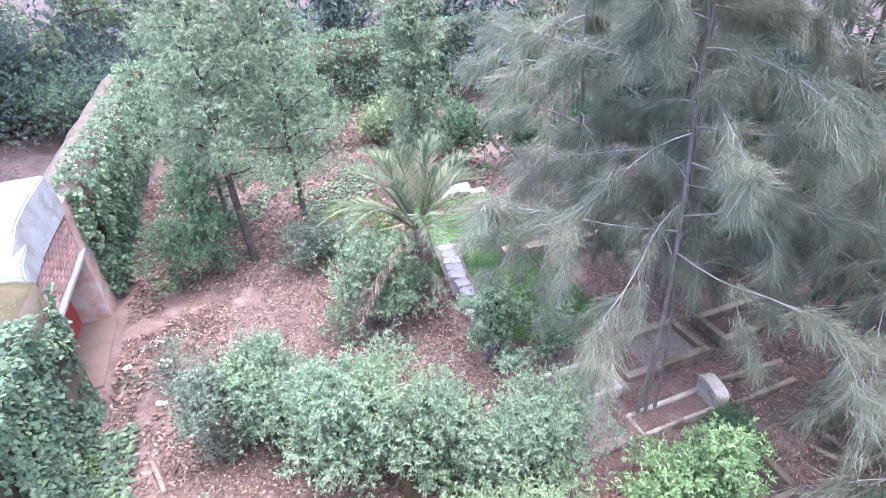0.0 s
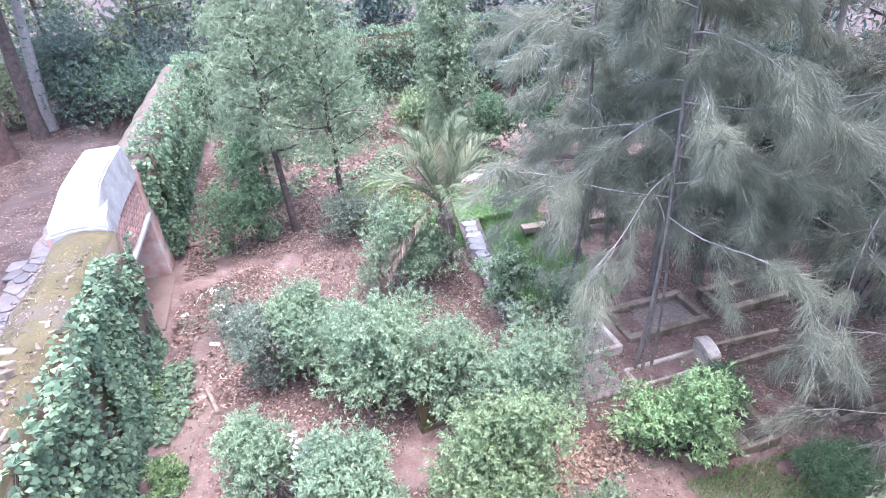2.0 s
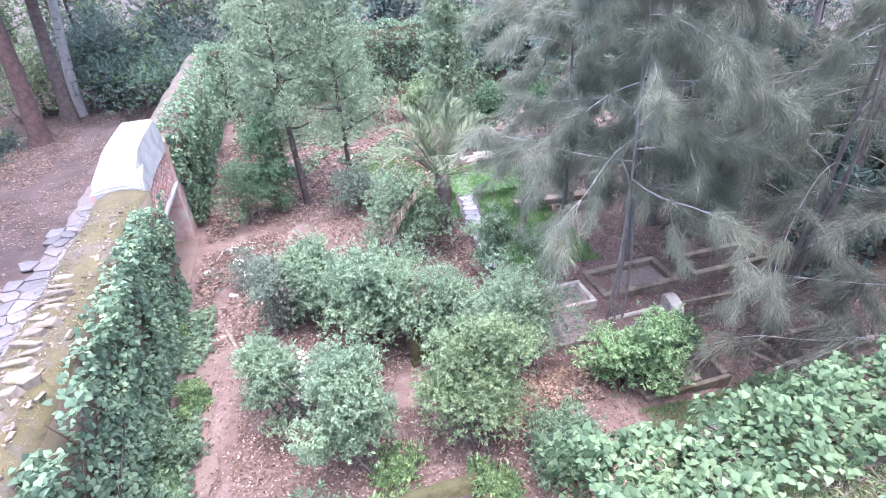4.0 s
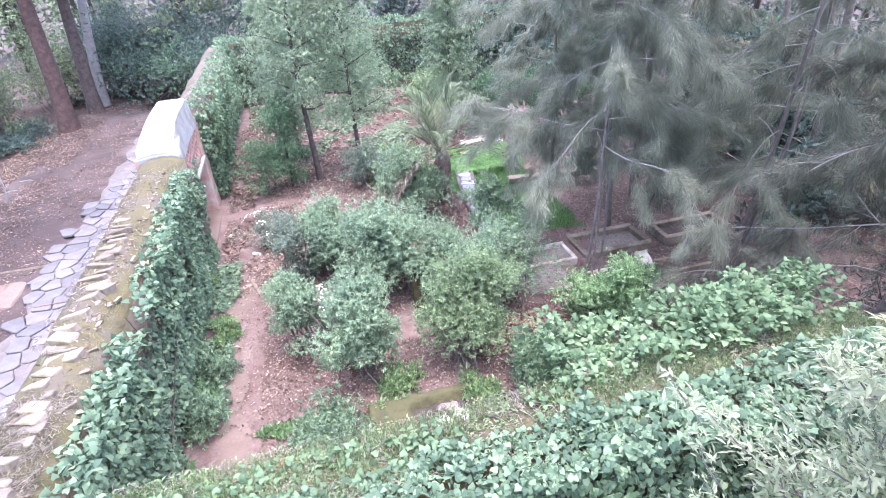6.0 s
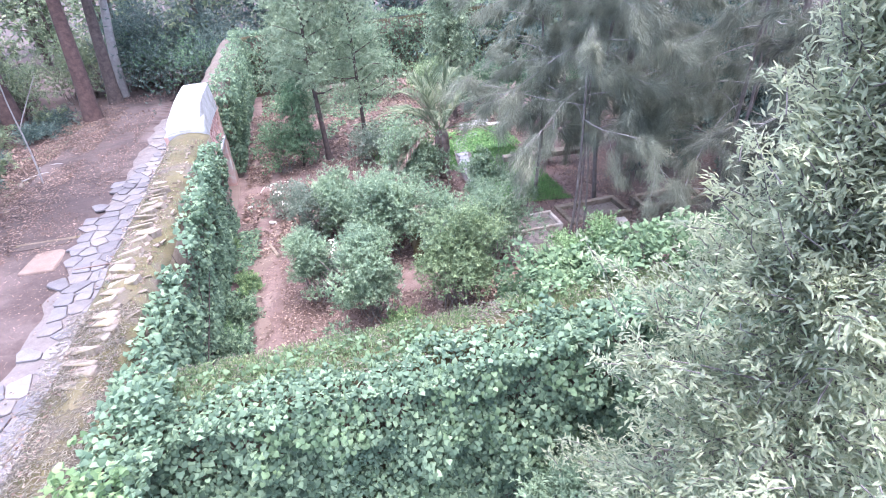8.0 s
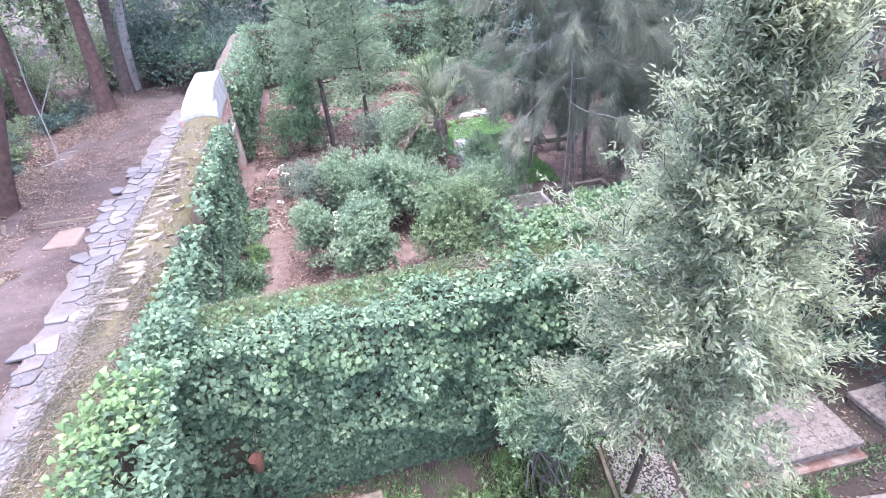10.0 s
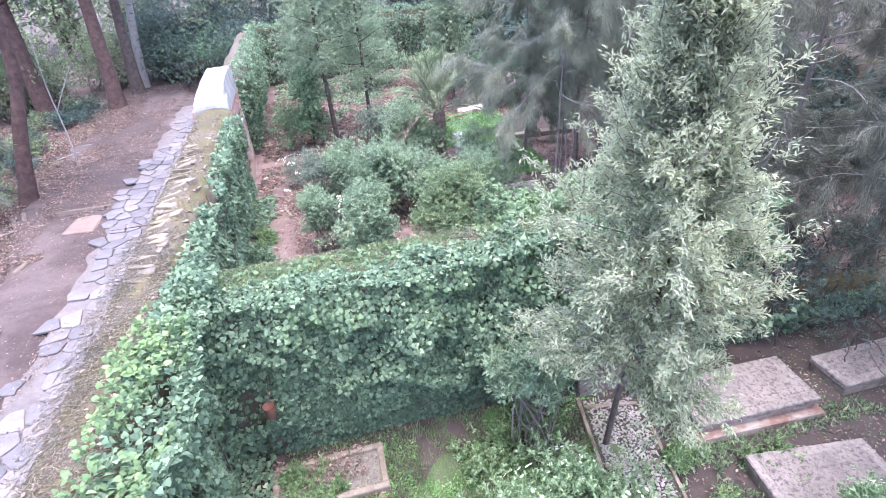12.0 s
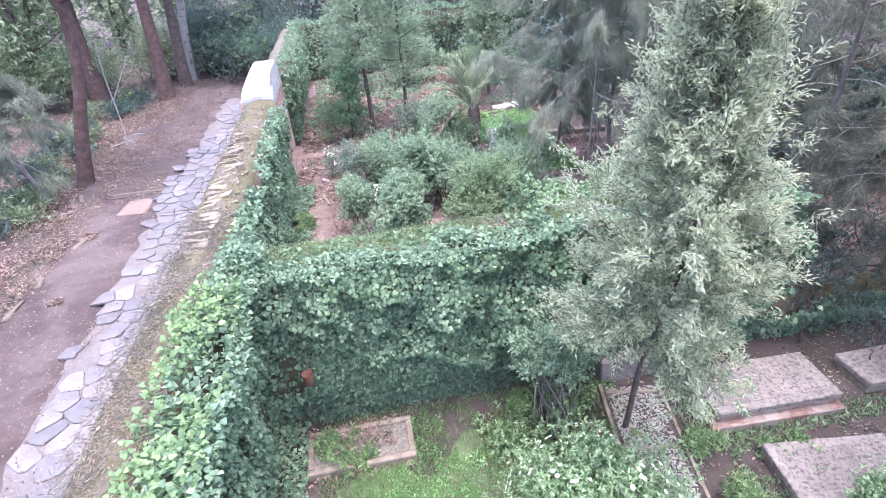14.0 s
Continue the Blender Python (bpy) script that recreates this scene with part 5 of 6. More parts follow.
def casuarina(x, y, z0, top, lo, radius, trunk_r, limbs, tufts, lean=(0, 0), label="", per=44, far=False, stems=0, needle=None):
    """She-oak: bare grey limbs hung with tufts of long drooping needles."""
    ob = thing("casuarina", pose(x, y, z0), label, "tree", "casuarinas")
    trunk = bent((0, 0, -0.1), (lean[0], lean[1], top), 12, 0.03)
    tubes("trunk", [(trunk, np.linspace(trunk_r, trunk_r * 0.25, 12))], M_BARK_GREY, ob)
    for k in range(stems):
        tubes("side_trunk", [(bent((0.12 + 0.16 * k, 0.1 * (k - 0.5), -0.1), trunk[7] + np.array((0.15 * k, 0.1, 0)), 9, 0.04), np.linspace(trunk_r * 0.8, trunk_r * 0.3, 9))], M_BARK_GREY, ob)
    runs, places, outs = [], [], []
    for i in range(limbs):
        h = lo + (top - lo) * (i + RNG.random()) / limbs
        start = np.array([np.interp(h, trunk[:, 2], trunk[:, j]) for j in range(3)])
        a = i * 2.4 + RNG.uniform(-0.5, 0.5)
        reach = radius * RNG.uniform(0.5, 1.1) * (1 - 0.3 * max(0, (h - lo) / (top - lo)))
        end = start + np.array((math.cos(a) * reach, math.sin(a) * reach, reach * RNG.uniform(-0.35, 0.6)))
        run = bent(start, end, 9, 0.09, reach * 0.22)
        runs.append((run, np.linspace(0.012, 0.0045, 9)))
        for j in range(5):
            f = RNG.uniform(0.3, 1.0)
            b0 = np.array([np.interp(f, np.linspace(0, 1, 9), run[:, q]) for q in range(3)])
            dirn = unit((run[-1] - run[0] + RNG.normal(size=3) * reach * 0.6)[None])[0]
            b1 = b0 + dirn * reach * RNG.uniform(0.2, 0.5)
            tw = bent(b0, b1, 6, 0.12, reach * 0.14)
            runs.append((tw, np.linspace(0.006, 0.0025, 6)))
            for q in range(tufts + 3):
                g = RNG.uniform(0.15, 1.0)
                places.append([np.interp(g, np.linspace(0, 1, 6), tw[:, w]) for w in range(3)])
                outs.append(dirn)
        for q in range(0 if far else 9):
            g = RNG.uniform(0.05, 0.8)
            places.append([np.interp(g, np.linspace(0, 1, 9), run[:, w]) for w in range(3)])
            outs.append(unit((run[-1] - run[0] + RNG.normal(size=3) * 0.5)[None])[0])
    tagged(tubes("limb", runs, M_BARK_PALE, ob, sides=4), kind="stuff")
    p, o = np.array(places), np.array(outs)
    k = len(p) * per
    pp = np.repeat(p, per, 0) + RNG.normal(size=(k, 3)) * 0.045
    tuft = np.repeat(unit(o * 0.6 + RNG.normal(size=o.shape) * 0.38 + np.array((0, 0, -0.62))), per, 0)
    ah = unit(tuft + RNG.normal(size=(k, 3)) * 0.3)
    up = rand_dirs(k)
    foliage("foliage", NEEDLE_FAR if far else NEEDLE, pp, ah, up, 0.3 * RNG.uniform(0.5, 1.3, k), needle or M_CASU, ob)
    if not far:
        k = len(p) * 3
        pp = np.repeat(p, 3, 0) + RNG.normal(size=(k, 3)) * 0.03
        ah = unit(np.repeat(o, 3, 0) * 0.7 + RNG.normal(size=(k, 3)) * 0.6)
        foliage("foliage", STRAND, pp, ah, np.tile((0.0, 0.0, 1.0), (k, 1)) + RNG.normal(size=(k, 3)) * 0.1, 0.3 * RNG.uniform(0.6, 1.3, k), needle or M_CASU, ob)
    return ob


casuarina(2.52, 5.3, -0.3, 7.6, 2.4, 2.2, 0.034, 37, 7, (0.35, 0.5), "casuarina with drooping grey-green needles and three slim stems", 50, stems=2)
casuarina(3.3, 7.3, -0.3, 7.6, 1.7, 2.2, 0.06, 32, 7, (0.3, 0.4), "slim casuarina growing beside a grave kerb", 44)
casuarina(5.3, 5.6, -0.45, 8.3, 1.7, 2.7, 0.055, 34, 7, (0.5, -0.4), "tall casuarina with soft hanging needles", 44, stems=2)
# Trees at the right use the brown needles with shade in their colour.
casuarina(6.5, 3.2, -0.5, 7.3, 1.0, 2.7, 0.07, 34, 7, (0.0, -0.5), "casuarina beyond the graves with low branches", 40, needle=M_CASU_BROWN_SHADE)
casuarina(8.3, 0.7, -0.5, 7.5, 1.5, 2.6, 0.12, 34, 7, (-0.3, -0.3), "casuarina hanging over the tombs", 38, needle=M_CASU_BROWN_SHADE)
# Past x 5.6 the needle colour is the browner one darkened for shade.
for x, y, lb in ((4.2, 9.2, "casuarina shading the lawn edge"), (7.8, 8.5, "tall casuarina at the garden side"), (2.9, 13.2, "casuarina beyond the lawn"), (5.4, 12.2, "casuarina beyond the lawn"), (10.3, 4.5, "tall casuarina at the garden side"), (8.6, 13.0, "casuarina in the garden's far corner"), (11.5, 9.0, "casuarina in the garden's far corner")):
    casuarina(x, y, -0.4, RNG.uniform(8, 9), 1.2, 2.6, 0.12, 26, 5, (0, 0), lb, 20, True, needle=M_CASU if x < 5.6 else M_CASU_BROWN_SHADE)
casuarina(7.6, -3.0, -0.5, 8.0, 2.9, 2.4, 0.13, 32, 7, (0.1, 0.3), "casuarina at the yard side shading the tombs", 36, needle=M_CASU_BROWN_SHADE)
casuarina(1.8, 7.55, -0.22, 6.0, 1.7, 1.5, 0.05, 22, 5, (0.1, 0.2), "young casuarina with thin straight trunk", 16, True)

casuarina(-13.5, 4.9, -0.5, 7.0, 1.3, 2.1, 0.07, 34, 7, (-1.0, -0.6), "leaning young she-oak beside the road", 26, True)
for i in range(11):
    shrub("undergrowth", *at(12.2 + RNG.normal() * 0.3, -7 + 2.3 * i)[:2], -0.55, RNG.uniform(3.2, 4.8), RNG.uniform(1.0, 1.4), M_FOREST, 0.2, NARROW, lobe_count=12, sprig_count=70, label="tall dim scrub along the garden edge", low=0.0)

# ---- palm ----
palm = thing("palm", pose(-0.65, 8.3, 0), "young date palm with arching fronds and shaggy trunk", "palm")
tr = bent((0, 0, -0.05), (0.02, 0, 1.35), 8, 0.02)
tubes("trunk", [(tr, np.array((0.19, 0.2, 0.2, 0.2, 0.21, 0.2, 0.18, 0.12)))], M_STUB, palm, "shaggy brown palm trunk", 10)
for i in range(0, 30):
    if i in (2, 3, 6, 8, 10, 12, 15, 17, 19, 21):
        continue
    a = i * 2.399
    el = radians(87 - 46 * (i / 30) ** 0.9 - (25 if i > 25 else 0))
    L = RNG.uniform(1.85, 2.3)
    k = 12
    q = np.linspace(0, 1, k)
    bend = q ** 1.8 * (0.3 + 0.5 * i / 30)
    r_ = L * (q * math.cos(el) + 0.25 * bend)
    z_ = 1.3 + L * (q * math.sin(el) - 0.75 * bend * q)
    rach = np.stack((np.cos(a) * (0.08 + r_), np.sin(a) * (0.08 + r_), z_), 1)
    fr = tubes("frond", [(rach, np.linspace(0.016, 0.004, k))], M_PALM if i < 28 else M_DRY, palm, "", 4)
    m = 38
    g = np.linspace(0.12, 1.0, m)
    base = np.stack([np.interp(g, q, rach[:, j]) for j in range(3)], 1)
    ta = unit(np.stack([np.interp(g, q, np.gradient(rach[:, j])) for j in range(3)], 1))
    side = unit(np.cross(ta, np.array((-np.sin(a), np.cos(a), 0.0))[None] * 0 + np.array((0, 0, 1.0))))
    up = np.cross(side, ta)
    pl = np.concatenate((base, base))
    ah = np.concatenate((ta * 0.95 + side * 0.6 + up * 0.3, ta * 0.95 - side * 0.6 + up * 0.3))
    sz = np.tile(0.42 * np.sin(np.pi * np.clip(g * 0.85 + 0.12, 0, 1)) + 0.06, 2)
    foliage("foliage", LEAFLET, pl, unit(ah), np.tile((0.0, 0.0, 1.0), (2 * m, 1)) + RNG.normal(size=(2 * m, 3)) * 0.2, sz, M_PALM if i < 28 else M_DRY, fr)

pole = thing("support_pole", pose(-0.5, 7.9, 0), "thin wooden pole leaning beside the palm", "pole")
tubes("shaft", [(np.array(((0.12, -0.5, -0.02), (0.02, -0.2, 0.7), (-0.1, 0.1, 1.4))), np.array((0.015, 0.013, 0.011)))], M_BARK_GREY, pole, "", 6)

# ---- woods outside the garden ----
tall_tree("eucalypt", -13.1, 5.94, -0.5, 9, 5.2, 2.2, 0.24, M_FOREST_LIGHT, M_BARK_RED, 0.12, NARROW, limbs=14, sprig_count=36, label="old eucalypt with rough red-brown bark", clump_size=0.6, way=((0, 0, 0), (0.2, 0.35, 0.35), (0.4, 0.78, 0.85), (0.55, 0.85, 0.95), (0.7, 0.6, 0.7), (1, 0.2, 0.3)))
tall_tree("eucalypt", -19.5, 14.5, -0.5, 10, 5, 2.4, 0.42, M_FOREST, M_BARK_RED, 0.14, NARROW, limbs=14, sprig_count=32, label="eucalypt with dark red bark behind the verge", clump_size=0.6, way=((0, 0, 0), (0.25, 0.05, -0.1), (1, 0.3, 0.1)))
tall_tree("eucalypt", -16.7, 15.5, -0.5, 11, 5.5, 2.6, 0.36, M_FOREST, M_BARK_RED, 0.14, NARROW, limbs=14, sprig_count=32, label="large eucalypt with dark trunk at the road bend", clump_size=0.7, way=((0, 0, 0), (0.2, 0.12, 0.1), (0.45, 0.2, 0.2), (1, 0.6, 0.6)))
tall_tree("eucalypt", -17.4, 18.1, -0.5, 11, 5.5, 2.4, 0.3, M_FOREST, M_BARK, 0.14, NARROW, limbs=12, sprig_count=30, label="tall eucalypt with brown trunk in the thicket", clump_size=0.7, way=((0, 0, 0), (0.4, 0.25, 0.2), (1, 0.8, 0.6)))
tall_tree("eucalypt", -17.6, 19.0, -0.5, 11, 6, 2.2, 0.24, M_FOREST, M_BARK_PALE, 0.14, NARROW, limbs=12, sprig_count=30, label="pale smooth-barked eucalypt behind the thicket", clump_size=0.7, way=((0, 0, 0), (0.22, 0.25, 0.1), (0.4, 0.5, 0.3), (1, 1.2, 0.8)))
stick = thing("leaning_pole", pose(-13.8, 9.0, -0.5), "thin pale dead stem leaning on the verge", "branch")
tubes("stem", [(bent((0, 0, -0.05), (0.15, 0.14, 3.95), 8, 0.03), np.linspace(0.03, 0.014, 8))], M_BARK_PALE, stick, "", 6)
tubes("side_stem", [(bent((0.1, 0.05, 1.9), (0.75, 0.7, 3.3), 6, 0.06), np.linspace(0.02, 0.01, 6))], M_BARK_PALE, stick, "", 5)

wood = [(-15 + 2.1 * i + RNG.uniform(-0.8, 0.8), RNG.uniform(22.5, 26)) for i in range(17)] + [(RNG.uniform(-40, -14), RNG.uniform(22, 34)) for i in range(14)] + [(RNG.uniform(-32, -21), RNG.uniform(7, 20)) for i in range(7)] + [(RNG.uniform(-20, 20), RNG.uniform(29, 34)) for i in range(8)] + [(15 + RNG.uniform(0, 4), -6 + 2.4 * i) for i in range(11)]
for i, (x, y) in enumerate(wood):
    tall_tree("forest_tree", x, y, -0.55, RNG.uniform(7, 10), RNG.uniform(0.4, 1.2), RNG.uniform(2.0, 2.9), RNG.uniform(0.1, 0.2), M_FOREST if i % 3 and x > -18 else M_FOREST_LIGHT, M_BARK, 0.28, RHOMB, limbs=13, clumps=4, sprig_count=10, per=5, label="dense woodland tree with dull green leaves", clump_size=0.85, hang=-0.15)
scrub = [(-16 + 0.75 * i, 19.4 + RNG.uniform(-0.6, 2.2)) for i in range(9)] + [tuple(at(RNG.uniform(-17, -12.6), RNG.uniform(20, 26))[:2]) for i in range(10)] + [(RNG.uniform(-27, -22), RNG.uniform(7, 19)) for i in range(9)] + [tuple(at(RNG.uniform(-13, -8), RNG.uniform(24.5, 27.5))[:2]) for i in range(8)] + [(-9 + 1.7 * i, RNG.uniform(20.6, 22)) for i in range(13)]
for i, (x, y) in enumerate(scrub):
    shrub("undergrowth", x, y, -0.55, RNG.uniform(2.4, 4.2), RNG.uniform(1.3, 1.9), (M_FOREST if i % 4 else M_SHRUB_DARK) if x > -19 else M_FOREST_LIGHT, 0.1 if x < -8 else 0.22, RHOMB, lobe_count=12, sprig_count=110 if x < -8 else 16, label="dark undergrowth shrub at the wood's edge", low=0.0)
for x, y in ((6.6, 1.6), (8.0, 2.4), (9.4, 1.8), (7.6, 3.9), (10.2, 0.4), (9.0, -0.6)):
    shrub("undergrowth", x, y, -0.4, RNG.uniform(1.6, 2.3), RNG.uniform(0.9, 1.2), M_FOREST, 0.1, NARROW, lobe_count=10, sprig_count=50, label="dark scrub in the shade of the casuarinas", low=0.0)
for i in range(9):
    shrub("undergrowth", 9.5 + RNG.normal() * 1.8, RNG.uniform(3, 17), -0.3, RNG.uniform(1.0, 2.0), RNG.uniform(0.7, 1.3), M_FOREST, 0.14, RHOMB, lobe_count=9, sprig_count=36, label="dark scrub beneath the casuarinas", low=0.02)
for i in range(46):
    vt = RNG.uniform(6.5, 21)
    vs = float(np.interp(vt, (5.8, 7.5, 9.2, 15.8, 22.9), (-8.75, -9.4, -9.8, -10.1, -9.9))) - 0.9 - abs(RNG.normal()) * 1.3
    shrub("undergrowth", *at(vs, vt)[:2], -0.5, RNG.uniform(0.3, 0.9), RNG.uniform(0.3, 0.7), M_FOREST_LIGHT if i % 2 else M_FOREST, 0.12, NARROW, lobe_count=7, sprig_count=22, label="low scrub on the road verge", low=0.0)

# ---- fallen leaves, grass, twigs ----


def spread(name, boxes, count, z, size, material, label, shape, flat=True, mask=0.0, freq=0.8, fall=0.0, category="ground cover"):
    """Small leaves or blades lying or standing over stretches of ground."""
    ps = []
    area = np.array([(b[1] - b[0]) * (b[3] - b[2]) for b in boxes])
    for b, n_ in zip(boxes, (count * area / area.sum()).astype(int)):
        s, t = RNG.uniform(b[0], b[1], n_), RNG.uniform(b[2], b[3], n_)
        ps.append(s[:, None] * np.array((*N, 0)) + t[:, None] * np.array((*D, 0)))
    p = np.concatenate(ps)
    s = p[:, :2] @ N
    p[:, 2] = z + garden_z(s, fall, p[:, :2] @ D)
    g = np.array([noise.noise(q * freq + np.array((3.0, 1.0, 7.0))) + 0.4 * noise.noise(q * freq * 3) for q in p])
    p = p[g > -1 + mask]
    k = len(p)
    if flat:
        ah = unit(RNG.normal(size=(k, 3)) * np.array((1, 1, 0.25)))
        up = unit(np.array((0, 0, 1.0)) + RNG.normal(size=(k, 3)) * 0.45)
        p[:, 2] += RNG.uniform(0.0, 0.035, k)
    else:
        ah = unit(np.array((0, 0, 1.0)) + RNG.normal(size=(k, 3)) * 0.4)
        up = rand_dirs(k)
    ob = foliage(name, shape, p, ah, up, size * RNG.uniform(0.6, 1.3, k), material)
    return tagged(ob, label, category, "", "stuff")


spread("leaf_litter", [(-2.0, 2.6, -0.6, 12)], 56000, 0.02, 0.05, M_DRY, "brown fallen leaves over the garden soil", two_sided(0.5), True, 0.45, 0.8, 0.1)
spread("leaf_litter", [(-2.9, -1.2, 5.2, 16)], 11000, 0.025, 0.08, M_DRY, "brown fallen leaves along the wall", two_sided(0.5), True, 0.75)
spread("rough_grass", [(-0.55, -0.3, 0.6, 1.5), (-0.4, 1.2, 0.5, 0.62), (-0.4, 0.3, 1.5, 1.65), (1.1, 1.5, 0.7, 1.6)], 900, 0.05, 0.1, M_CITRUS, "weeds creeping over the edge of the mossy tank", OVATE, False, 0.3, 1.2, category="weeds")
spread("leaf_litter", [(-15, -9.9, 8, 20), (-12, -9.0, -2, 8)], 26000, ROAD_Z - 0.06, 0.09, M_DRY, "fallen leaves on the road verge", two_sided(0.45), True, 0.6)
spread("leaf_litter", [(-8.6, -6.6, -6, 16)], 1500, ROAD_Z + 0.02, 0.045, M_DRY, "scattered leaves on the dirt road", two_sided(0.45), True, 0.9)
spread("leaf_litter", [(-2.4, 8, -8, -1.5)], 7000, YARD_Z + 0.02, 0.06, M_DRY, "brown fallen leaves in the lower yard", two_sided(0.5), True, 0.7)
spread("leaf_litter", [(2.0, 9, 0.2, 10)], 26000, 0.01, 0.055, M_DRY, "fine needle litter and small leaves between the graves", two_sided(0.35), True, 0.45, 0.8, 0.1)
spread("lawn_grass", [(2.3, 5.3, 8.3, 11.7), (3.0, 5.3, 5.9, 8.7)], 46000, 0.02, 0.12, M_GRASS, "bright green lawn grass", BLADE, False, 0.55, 0.9, 0.1, category="grass")
spread("lawn_grass", [(1.0, 2.6, 9.5, 12.2)], 7000, 0.02, 0.09, M_GRASS, "bright green grass beyond the palm", BLADE, False, 0.6, 0.9, category="grass")
spread("clover", [(3.1, 5.2, 9.2, 11.0)], 9000, 0.05, 0.06, M_GRASS, "lush clover patch in the lawn", OVATE, True, 0.5, 0.9, category="grass")
spread("rough_grass", [(-2.2, 2.0, -7, -2.0)], 36000, YARD_Z + 0.01, 0.09, M_GRASS_DULL, "short rough grass in the lower yard", BLADE, False, 0.55, 0.9, category="grass")
spread("rough_grass", [(-1.6, 2.4, -4.5, -1.8)], 9000, YARD_Z + 0.02, 0.05, M_GRASS, "green weeds among the yard grass", OVATE, True, 0.85, 1.1, category="grass")
spread("rough_grass", [(2.6, 8, -4.5, -1.6)], 3500, YARD_Z + 0.01, 0.045, M_GRASS_DULL, "weeds between the tombs", OVATE, True, 1.05, 1.1, category="grass")
spread("rough_grass", [(-2.0, 1.2, -0.6, 1.2)], 7000, 0.02, 0.08, M_GRASS, "fresh green grass behind the dividing wall", BLADE, False, 0.6, 1.1, category="grass")
spread("rough_grass", [(3.5, 5.6, 0.2, 2.1)], 16000, 0.02, 0.09, M_GRASS, "green grass among the graves", BLADE, False, 0.6, 1.1, 0.1, category="grass")
spread("wall_grass", [(-2.8, 4.8, -1.3, -0.7)], 22000, 2.2, 0.1, M_GRASS_DULL, "dry grass and moss on the wall top", BLADE, False, 0.45, 1.1, category="grass")
spread("dead_vines", [(-2.8, 4.8, -1.35, -0.65)], 6000, 2.21, 0.07, M_STRAW, "dry stalks matted on the dividing wall top", two_sided(0.1), True, 0.3, 1.4)
spread("wall_grass", [(-2.8, 4.8, -1.35, -0.65)], 5000, 2.21, 0.05, M_GRASS_DULL, "small weeds matted on the dividing wall top", OVATE, True, 0.4, 1.4, category="grass")
spread("wall_grass", [(-3.75, -3.1, -6, 6.8)], 5000, WALL_Z - 0.02, 0.06, M_GRASS_DULL, "dry grass tufts between coping stones", BLADE, False, 0.75, 1.1, category="grass")

spread("leaf_litter", [(-6.9, -3.95, -7, 3)], 9000, ROAD_Z + 0.045, 0.05, M_DRY, "dry leaves and dirt along the wall foot", two_sided(0.4), True, 0.75, 1.1)
spread("leaf_litter", [(-5.3, -3.95, -7, 5)], 9000, ROAD_Z + 0.045, 0.06, M_DRY, "dry leaves drifted against the outer wall", two_sided(0.3), True, 0.4, 1.1)
spread("leaf_litter", [(-9, -6.8, -6, 16)], 5000, ROAD_Z + 0.02, 0.035, M_DRY, "small debris trodden into the road", two_sided(0.45), True, 0.75, 0.5)
spread("leaf_litter", [(-2.6, 6, 10, 18.8)], 24000, 0.02, 0.1, M_DRY, "fallen leaves under the far trees", two_sided(0.5), True, 0.4)
spread("ground_ivy", [(-2.6, 6, 12.2, 18.8)], 14000, 0.06, 0.1, M_IVY, "ivy creeping over the far garden soil", two_sided(0.7), True, 0.95, 0.5)
spread("rough_grass", [(-2.3, 2.7, -7, -1.6)], 60000, YARD_Z + 0.02, 0.085, M_GRASS, "fresh green grass in the lower yard", BLADE, False, 0.6, 0.7, category="grass")
spread("leaf_litter", [(2.2, 3.3, 2.35, 3.0), (1.5, 2.2, 2.1, 2.6)], 2000, 0.05, 0.06, M_CHIP, "drift of fallen orange-brown leaves", two_sided(0.6), True, 0.3, 1.0, 0.1)
spread("gravel_chips", [(-2.45, -1.17, -2.32, -1.79)], 800, YARD_Z + 0.1, 0.05, M_DRY, "dead leaves and chips in the grave bed", two_sided(0.5), True, 0.0)
spread("verge_weeds", [(-14, -10.1, 8, 20), (-11, -9.0, -2, 8)], 16000, ROAD_Z - 0.05, 0.11, M_FOREST_LIGHT, "thin weeds on the road verge", BLADE, False, 0.95, 0.5, category="grass")

spread("rough_grass", [(3.1, 6.6, -3.42, -3.08), (3.2, 3.75, -4.6, -3.0), (3.0, 3.35, -3.2, -1.9)], 2200, YARD_Z + 0.02, 0.075, M_ROSE, "low green weeds round the tombs", OVATE, False, 0.7, 1.3, category="grass")
spread("dead_vines", [(-3.95, -3.2, -6, 0.6)], 14000, WALL_Z + 0.01, 0.06, M_STRAW, "dead vine stems and dust on the wall coping", two_sided(0.08), True, 0.35, 1.4)
spread("dead_vines", [(-4.6, -3.95, -6, 1.0)], 2500, ROAD_Z + 0.05, 0.07, M_STRAW, "dead vine stems at the wall foot", two_sided(0.08), True, 0.5, 1.4)
spread("leaf_litter", [(-8.2, -7.9, 3.0, 3.3), (-8.7, -8.2, 6.0, 6.4), (-7.6, -7.3, -1.2, -0.8), (-8.6, -8.4, 1.2, 1.5)], 700, ROAD_Z + 0.03, 0.075, M_DRY, "small heaps of dead leaves on the road", two_sided(0.4), True, 0.0)
for i in range(5):
    shrub("undergrowth", -12.2 - 1.5 * i + RNG.normal() * 0.7, 24.6 - 1.15 * i + RNG.normal(), -0.55, RNG.uniform(4.0, 5.6), RNG.uniform(1.8, 2.4), M_FOREST, 0.115, RHOMB, lobe_count=18, sprig_count=200, label="tall dark thicket behind the road end", low=0.0)

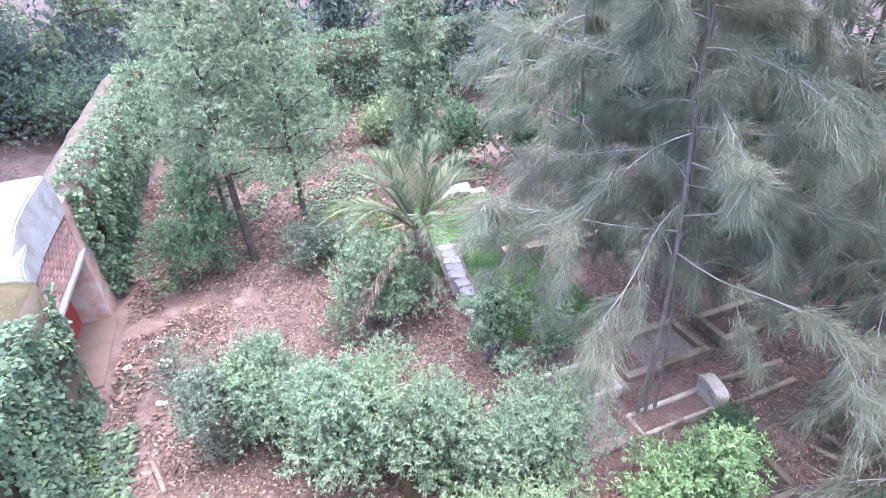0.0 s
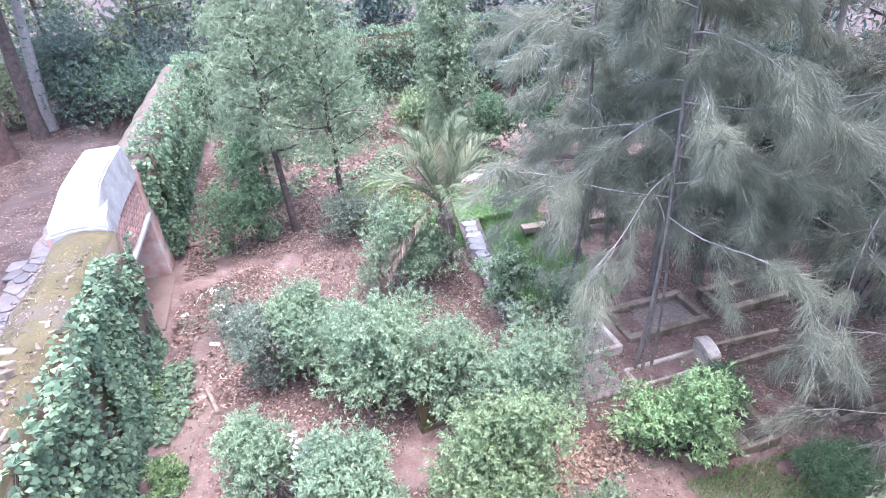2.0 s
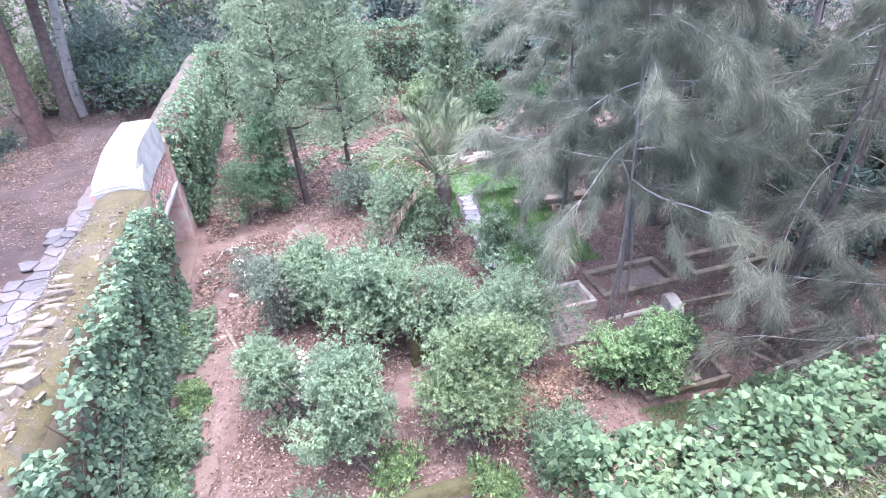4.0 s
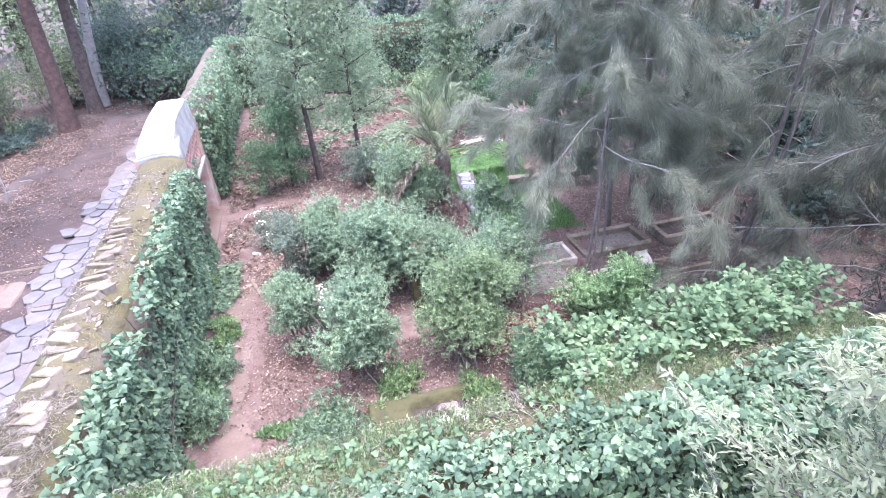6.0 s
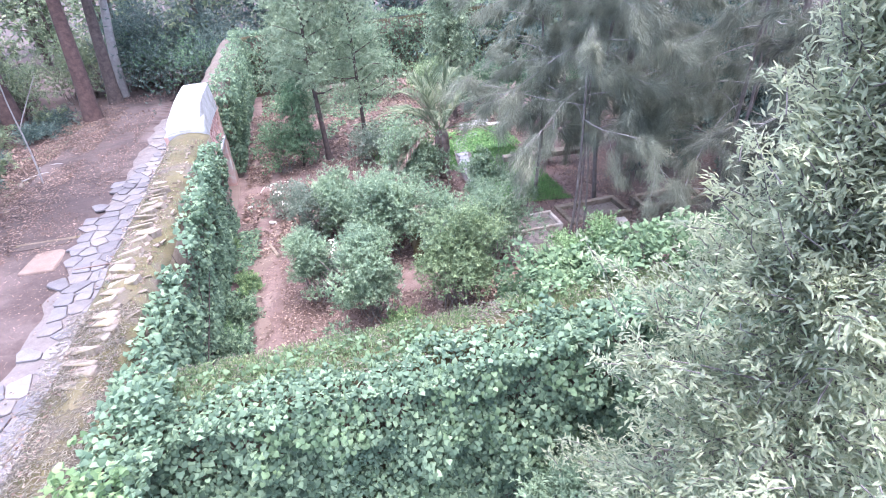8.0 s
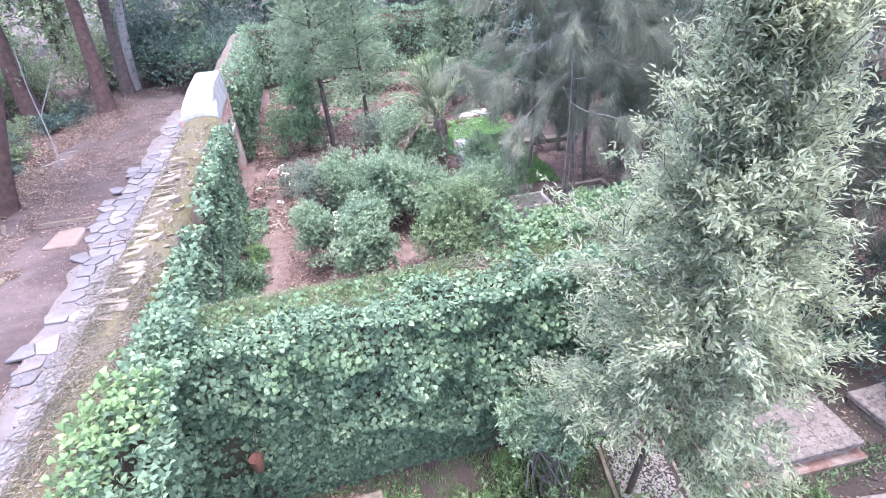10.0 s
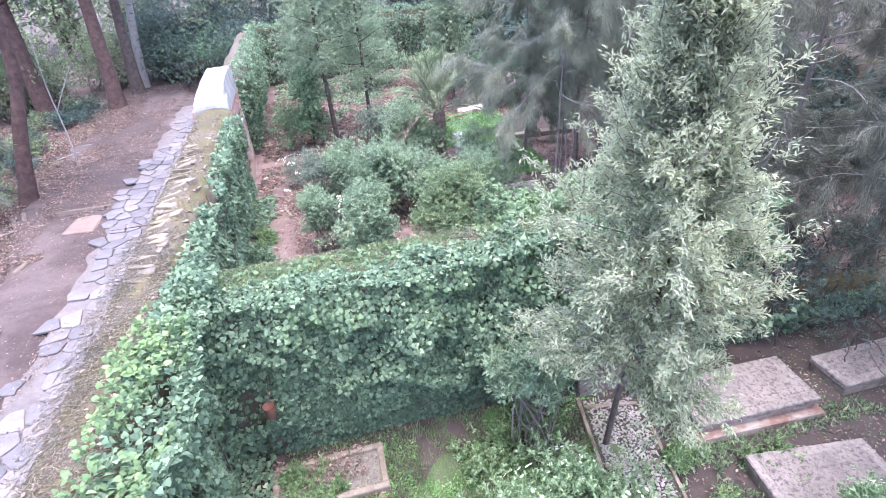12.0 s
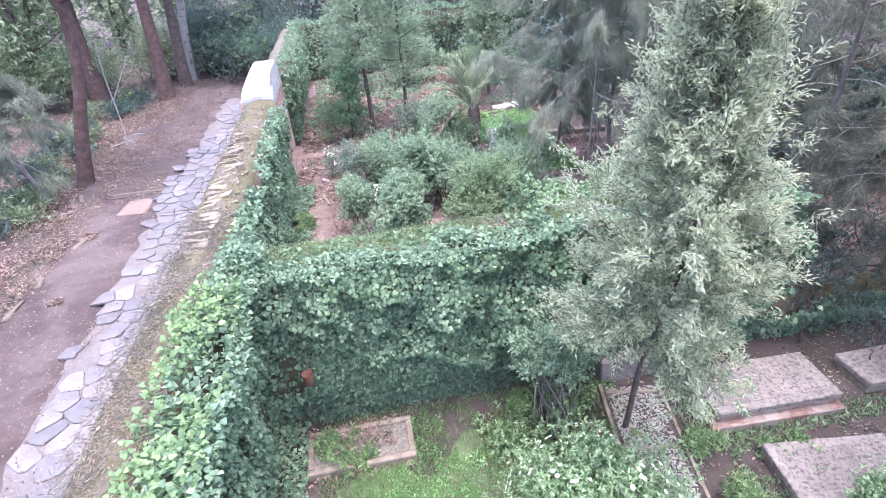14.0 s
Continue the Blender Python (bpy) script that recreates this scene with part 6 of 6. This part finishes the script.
spread("leaf_litter", [(-3.0, -2.4, -4.5, -1.6), (-2.4, -1.0, -2.7, -2.45)], 1500, YARD_Z + 0.03, 0.06, M_DRY, "dead leaves at the foot of the ivy", two_sided(0.45), True, 0.2)
spread("ground_ivy", [(-2.9, -2.45, -3.6, -1.6)], 900, YARD_Z + 0.1, 0.07, M_IVY, "ivy creeping over the soil beside the grave", two_sided(0.8), True, 0.5, 1.2)
spread("leaf_litter", [(-2.75, -2.0, -0.5, 5.5)], 900, 0.05, 0.055, M_DRY, "few dead leaves on the trodden path", two_sided(0.45), True, 0.5, 1.0)
spread("ground_ivy", [(-3.0, -2.45, -0.5, 6.5)], 3000, 0.08, 0.085, M_IVY, "ivy runners at the foot of the garden wall", two_sided(0.8), True, 0.85, 0.9)
spread("rough_grass", [(-2.1, -0.8, -0.3, 1.7)], 7000, 0.03, 0.11, M_CITRUS, "lush weeds beside the mossy tank", OVATE, False, 0.95, 1.3, category="grass")

for i in range(12):
    q = at(RNG.uniform(8.2, 11.5), RNG.uniform(3.6, 9.5))
    shrub("undergrowth", q[0], q[1], -0.25, RNG.uniform(0.5, 1.3), RNG.uniform(0.4, 0.8), M_CASU_BROWN_SHADE if i % 2 else M_FOREST, 0.085, NARROW, lobe_count=8, sprig_count=44, label="low twiggy scrub beyond the graves", low=0.0)
spread("leaf_litter", [(5.5, 12, 2, 12)], 12000, 0.05, 0.07, M_DRY, "dead needles and leaves under the casuarinas", two_sided(0.3), True, 0.4, 0.8, 0.1)
spread("clover", [(2.4, 5.2, 8.5, 11.6), (3.1, 5.2, 6.1, 8.7), (0.8, 2.8, 9.4, 12.5)], 16000, 0.03, 0.055, M_GRASS, "clover and weeds scattered through the lawn", OVATE, False, 0.75, 1.2, 0.1, category="grass")
spread("leaf_litter", [(2.5, 5.3, 8.5, 11.6), (3.2, 5.3, 6.1, 8.7)], 2500, 0.02, 0.055, M_DRY, "dead leaves strewn on the lawn", two_sided(0.4), True, 0.9, 1.0, 0.1)
spread("leaf_litter", [(-11, -7.2, 8, 24)], 9000, ROAD_Z + 0.03, 0.07, M_DRY, "leaf litter trodden into the far road", two_sided(0.4), True, 0.85, 0.5)
spread("leaf_litter", [(-10.4, -8.7, -2, 12), (-11.0, -8.7, 12, 22)], 17000, ROAD_Z + 0.03, 0.075, M_DRY, "leaf litter along the road edge", two_sided(0.35), True, 0.7, 0.6)

spread("dead_vines", [(-3.88, -3.3, -0.6, 6.6)], 1000, WALL_Z, 0.07, M_STRAW, "dry stalks and leaf dust on the wall coping", two_sided(0.1), True, 0.6, 1.4)
spread("leaf_litter", [(-3.85, -3.2, -5, 6.8)], 1500, WALL_Z, 0.05, M_DRY, "dead leaves caught on the wall coping", two_sided(0.5), True, 0.6, 1.4)

for x, y in ((6.2, 0.7), (7.2, 0.3), (8.2, -0.4), (5.9, 1.5), (7.0, 1.3), (9.0, 0.5), (9.6, -1.2), (8.8, -2.0)):
    shrub("undergrowth", x, y, -0.5, RNG.uniform(1.4, 2.2), RNG.uniform(0.8, 1.1), M_FOREST, 0.08, NARROW, lobe_count=9, sprig_count=44, label="dense dark scrub behind the tombs", low=0.0)
for i in range(9):
    vt = RNG.uniform(7, 19)
    ob = thing("fallen_branch", pose(*at(-10.7 + RNG.normal() * 0.5, vt)[:2], ROAD_Z - 0.06, 0, 0, RNG.uniform(0, 180)), "dead branch lying on the road verge", "branch", "fallen branches")
    tubes("stick", [(bent((0, 0, 0), (RNG.uniform(0.6, 1.5), 0.1, 0.08), 7, 0.12), np.linspace(0.03, 0.01, 7))], M_BARK_PALE, ob, "", 5)

spread("wall_weeds", [(-2.95, -2.5, -0.4, 1.8), (-2.95, -2.6, 1.8, 4.0)], 1700, 0.03, 0.13, M_CITRUS, "lush broad-leaved weeds at the foot of the wall", OVATE, False, 0.75, 1.0, category="weeds")
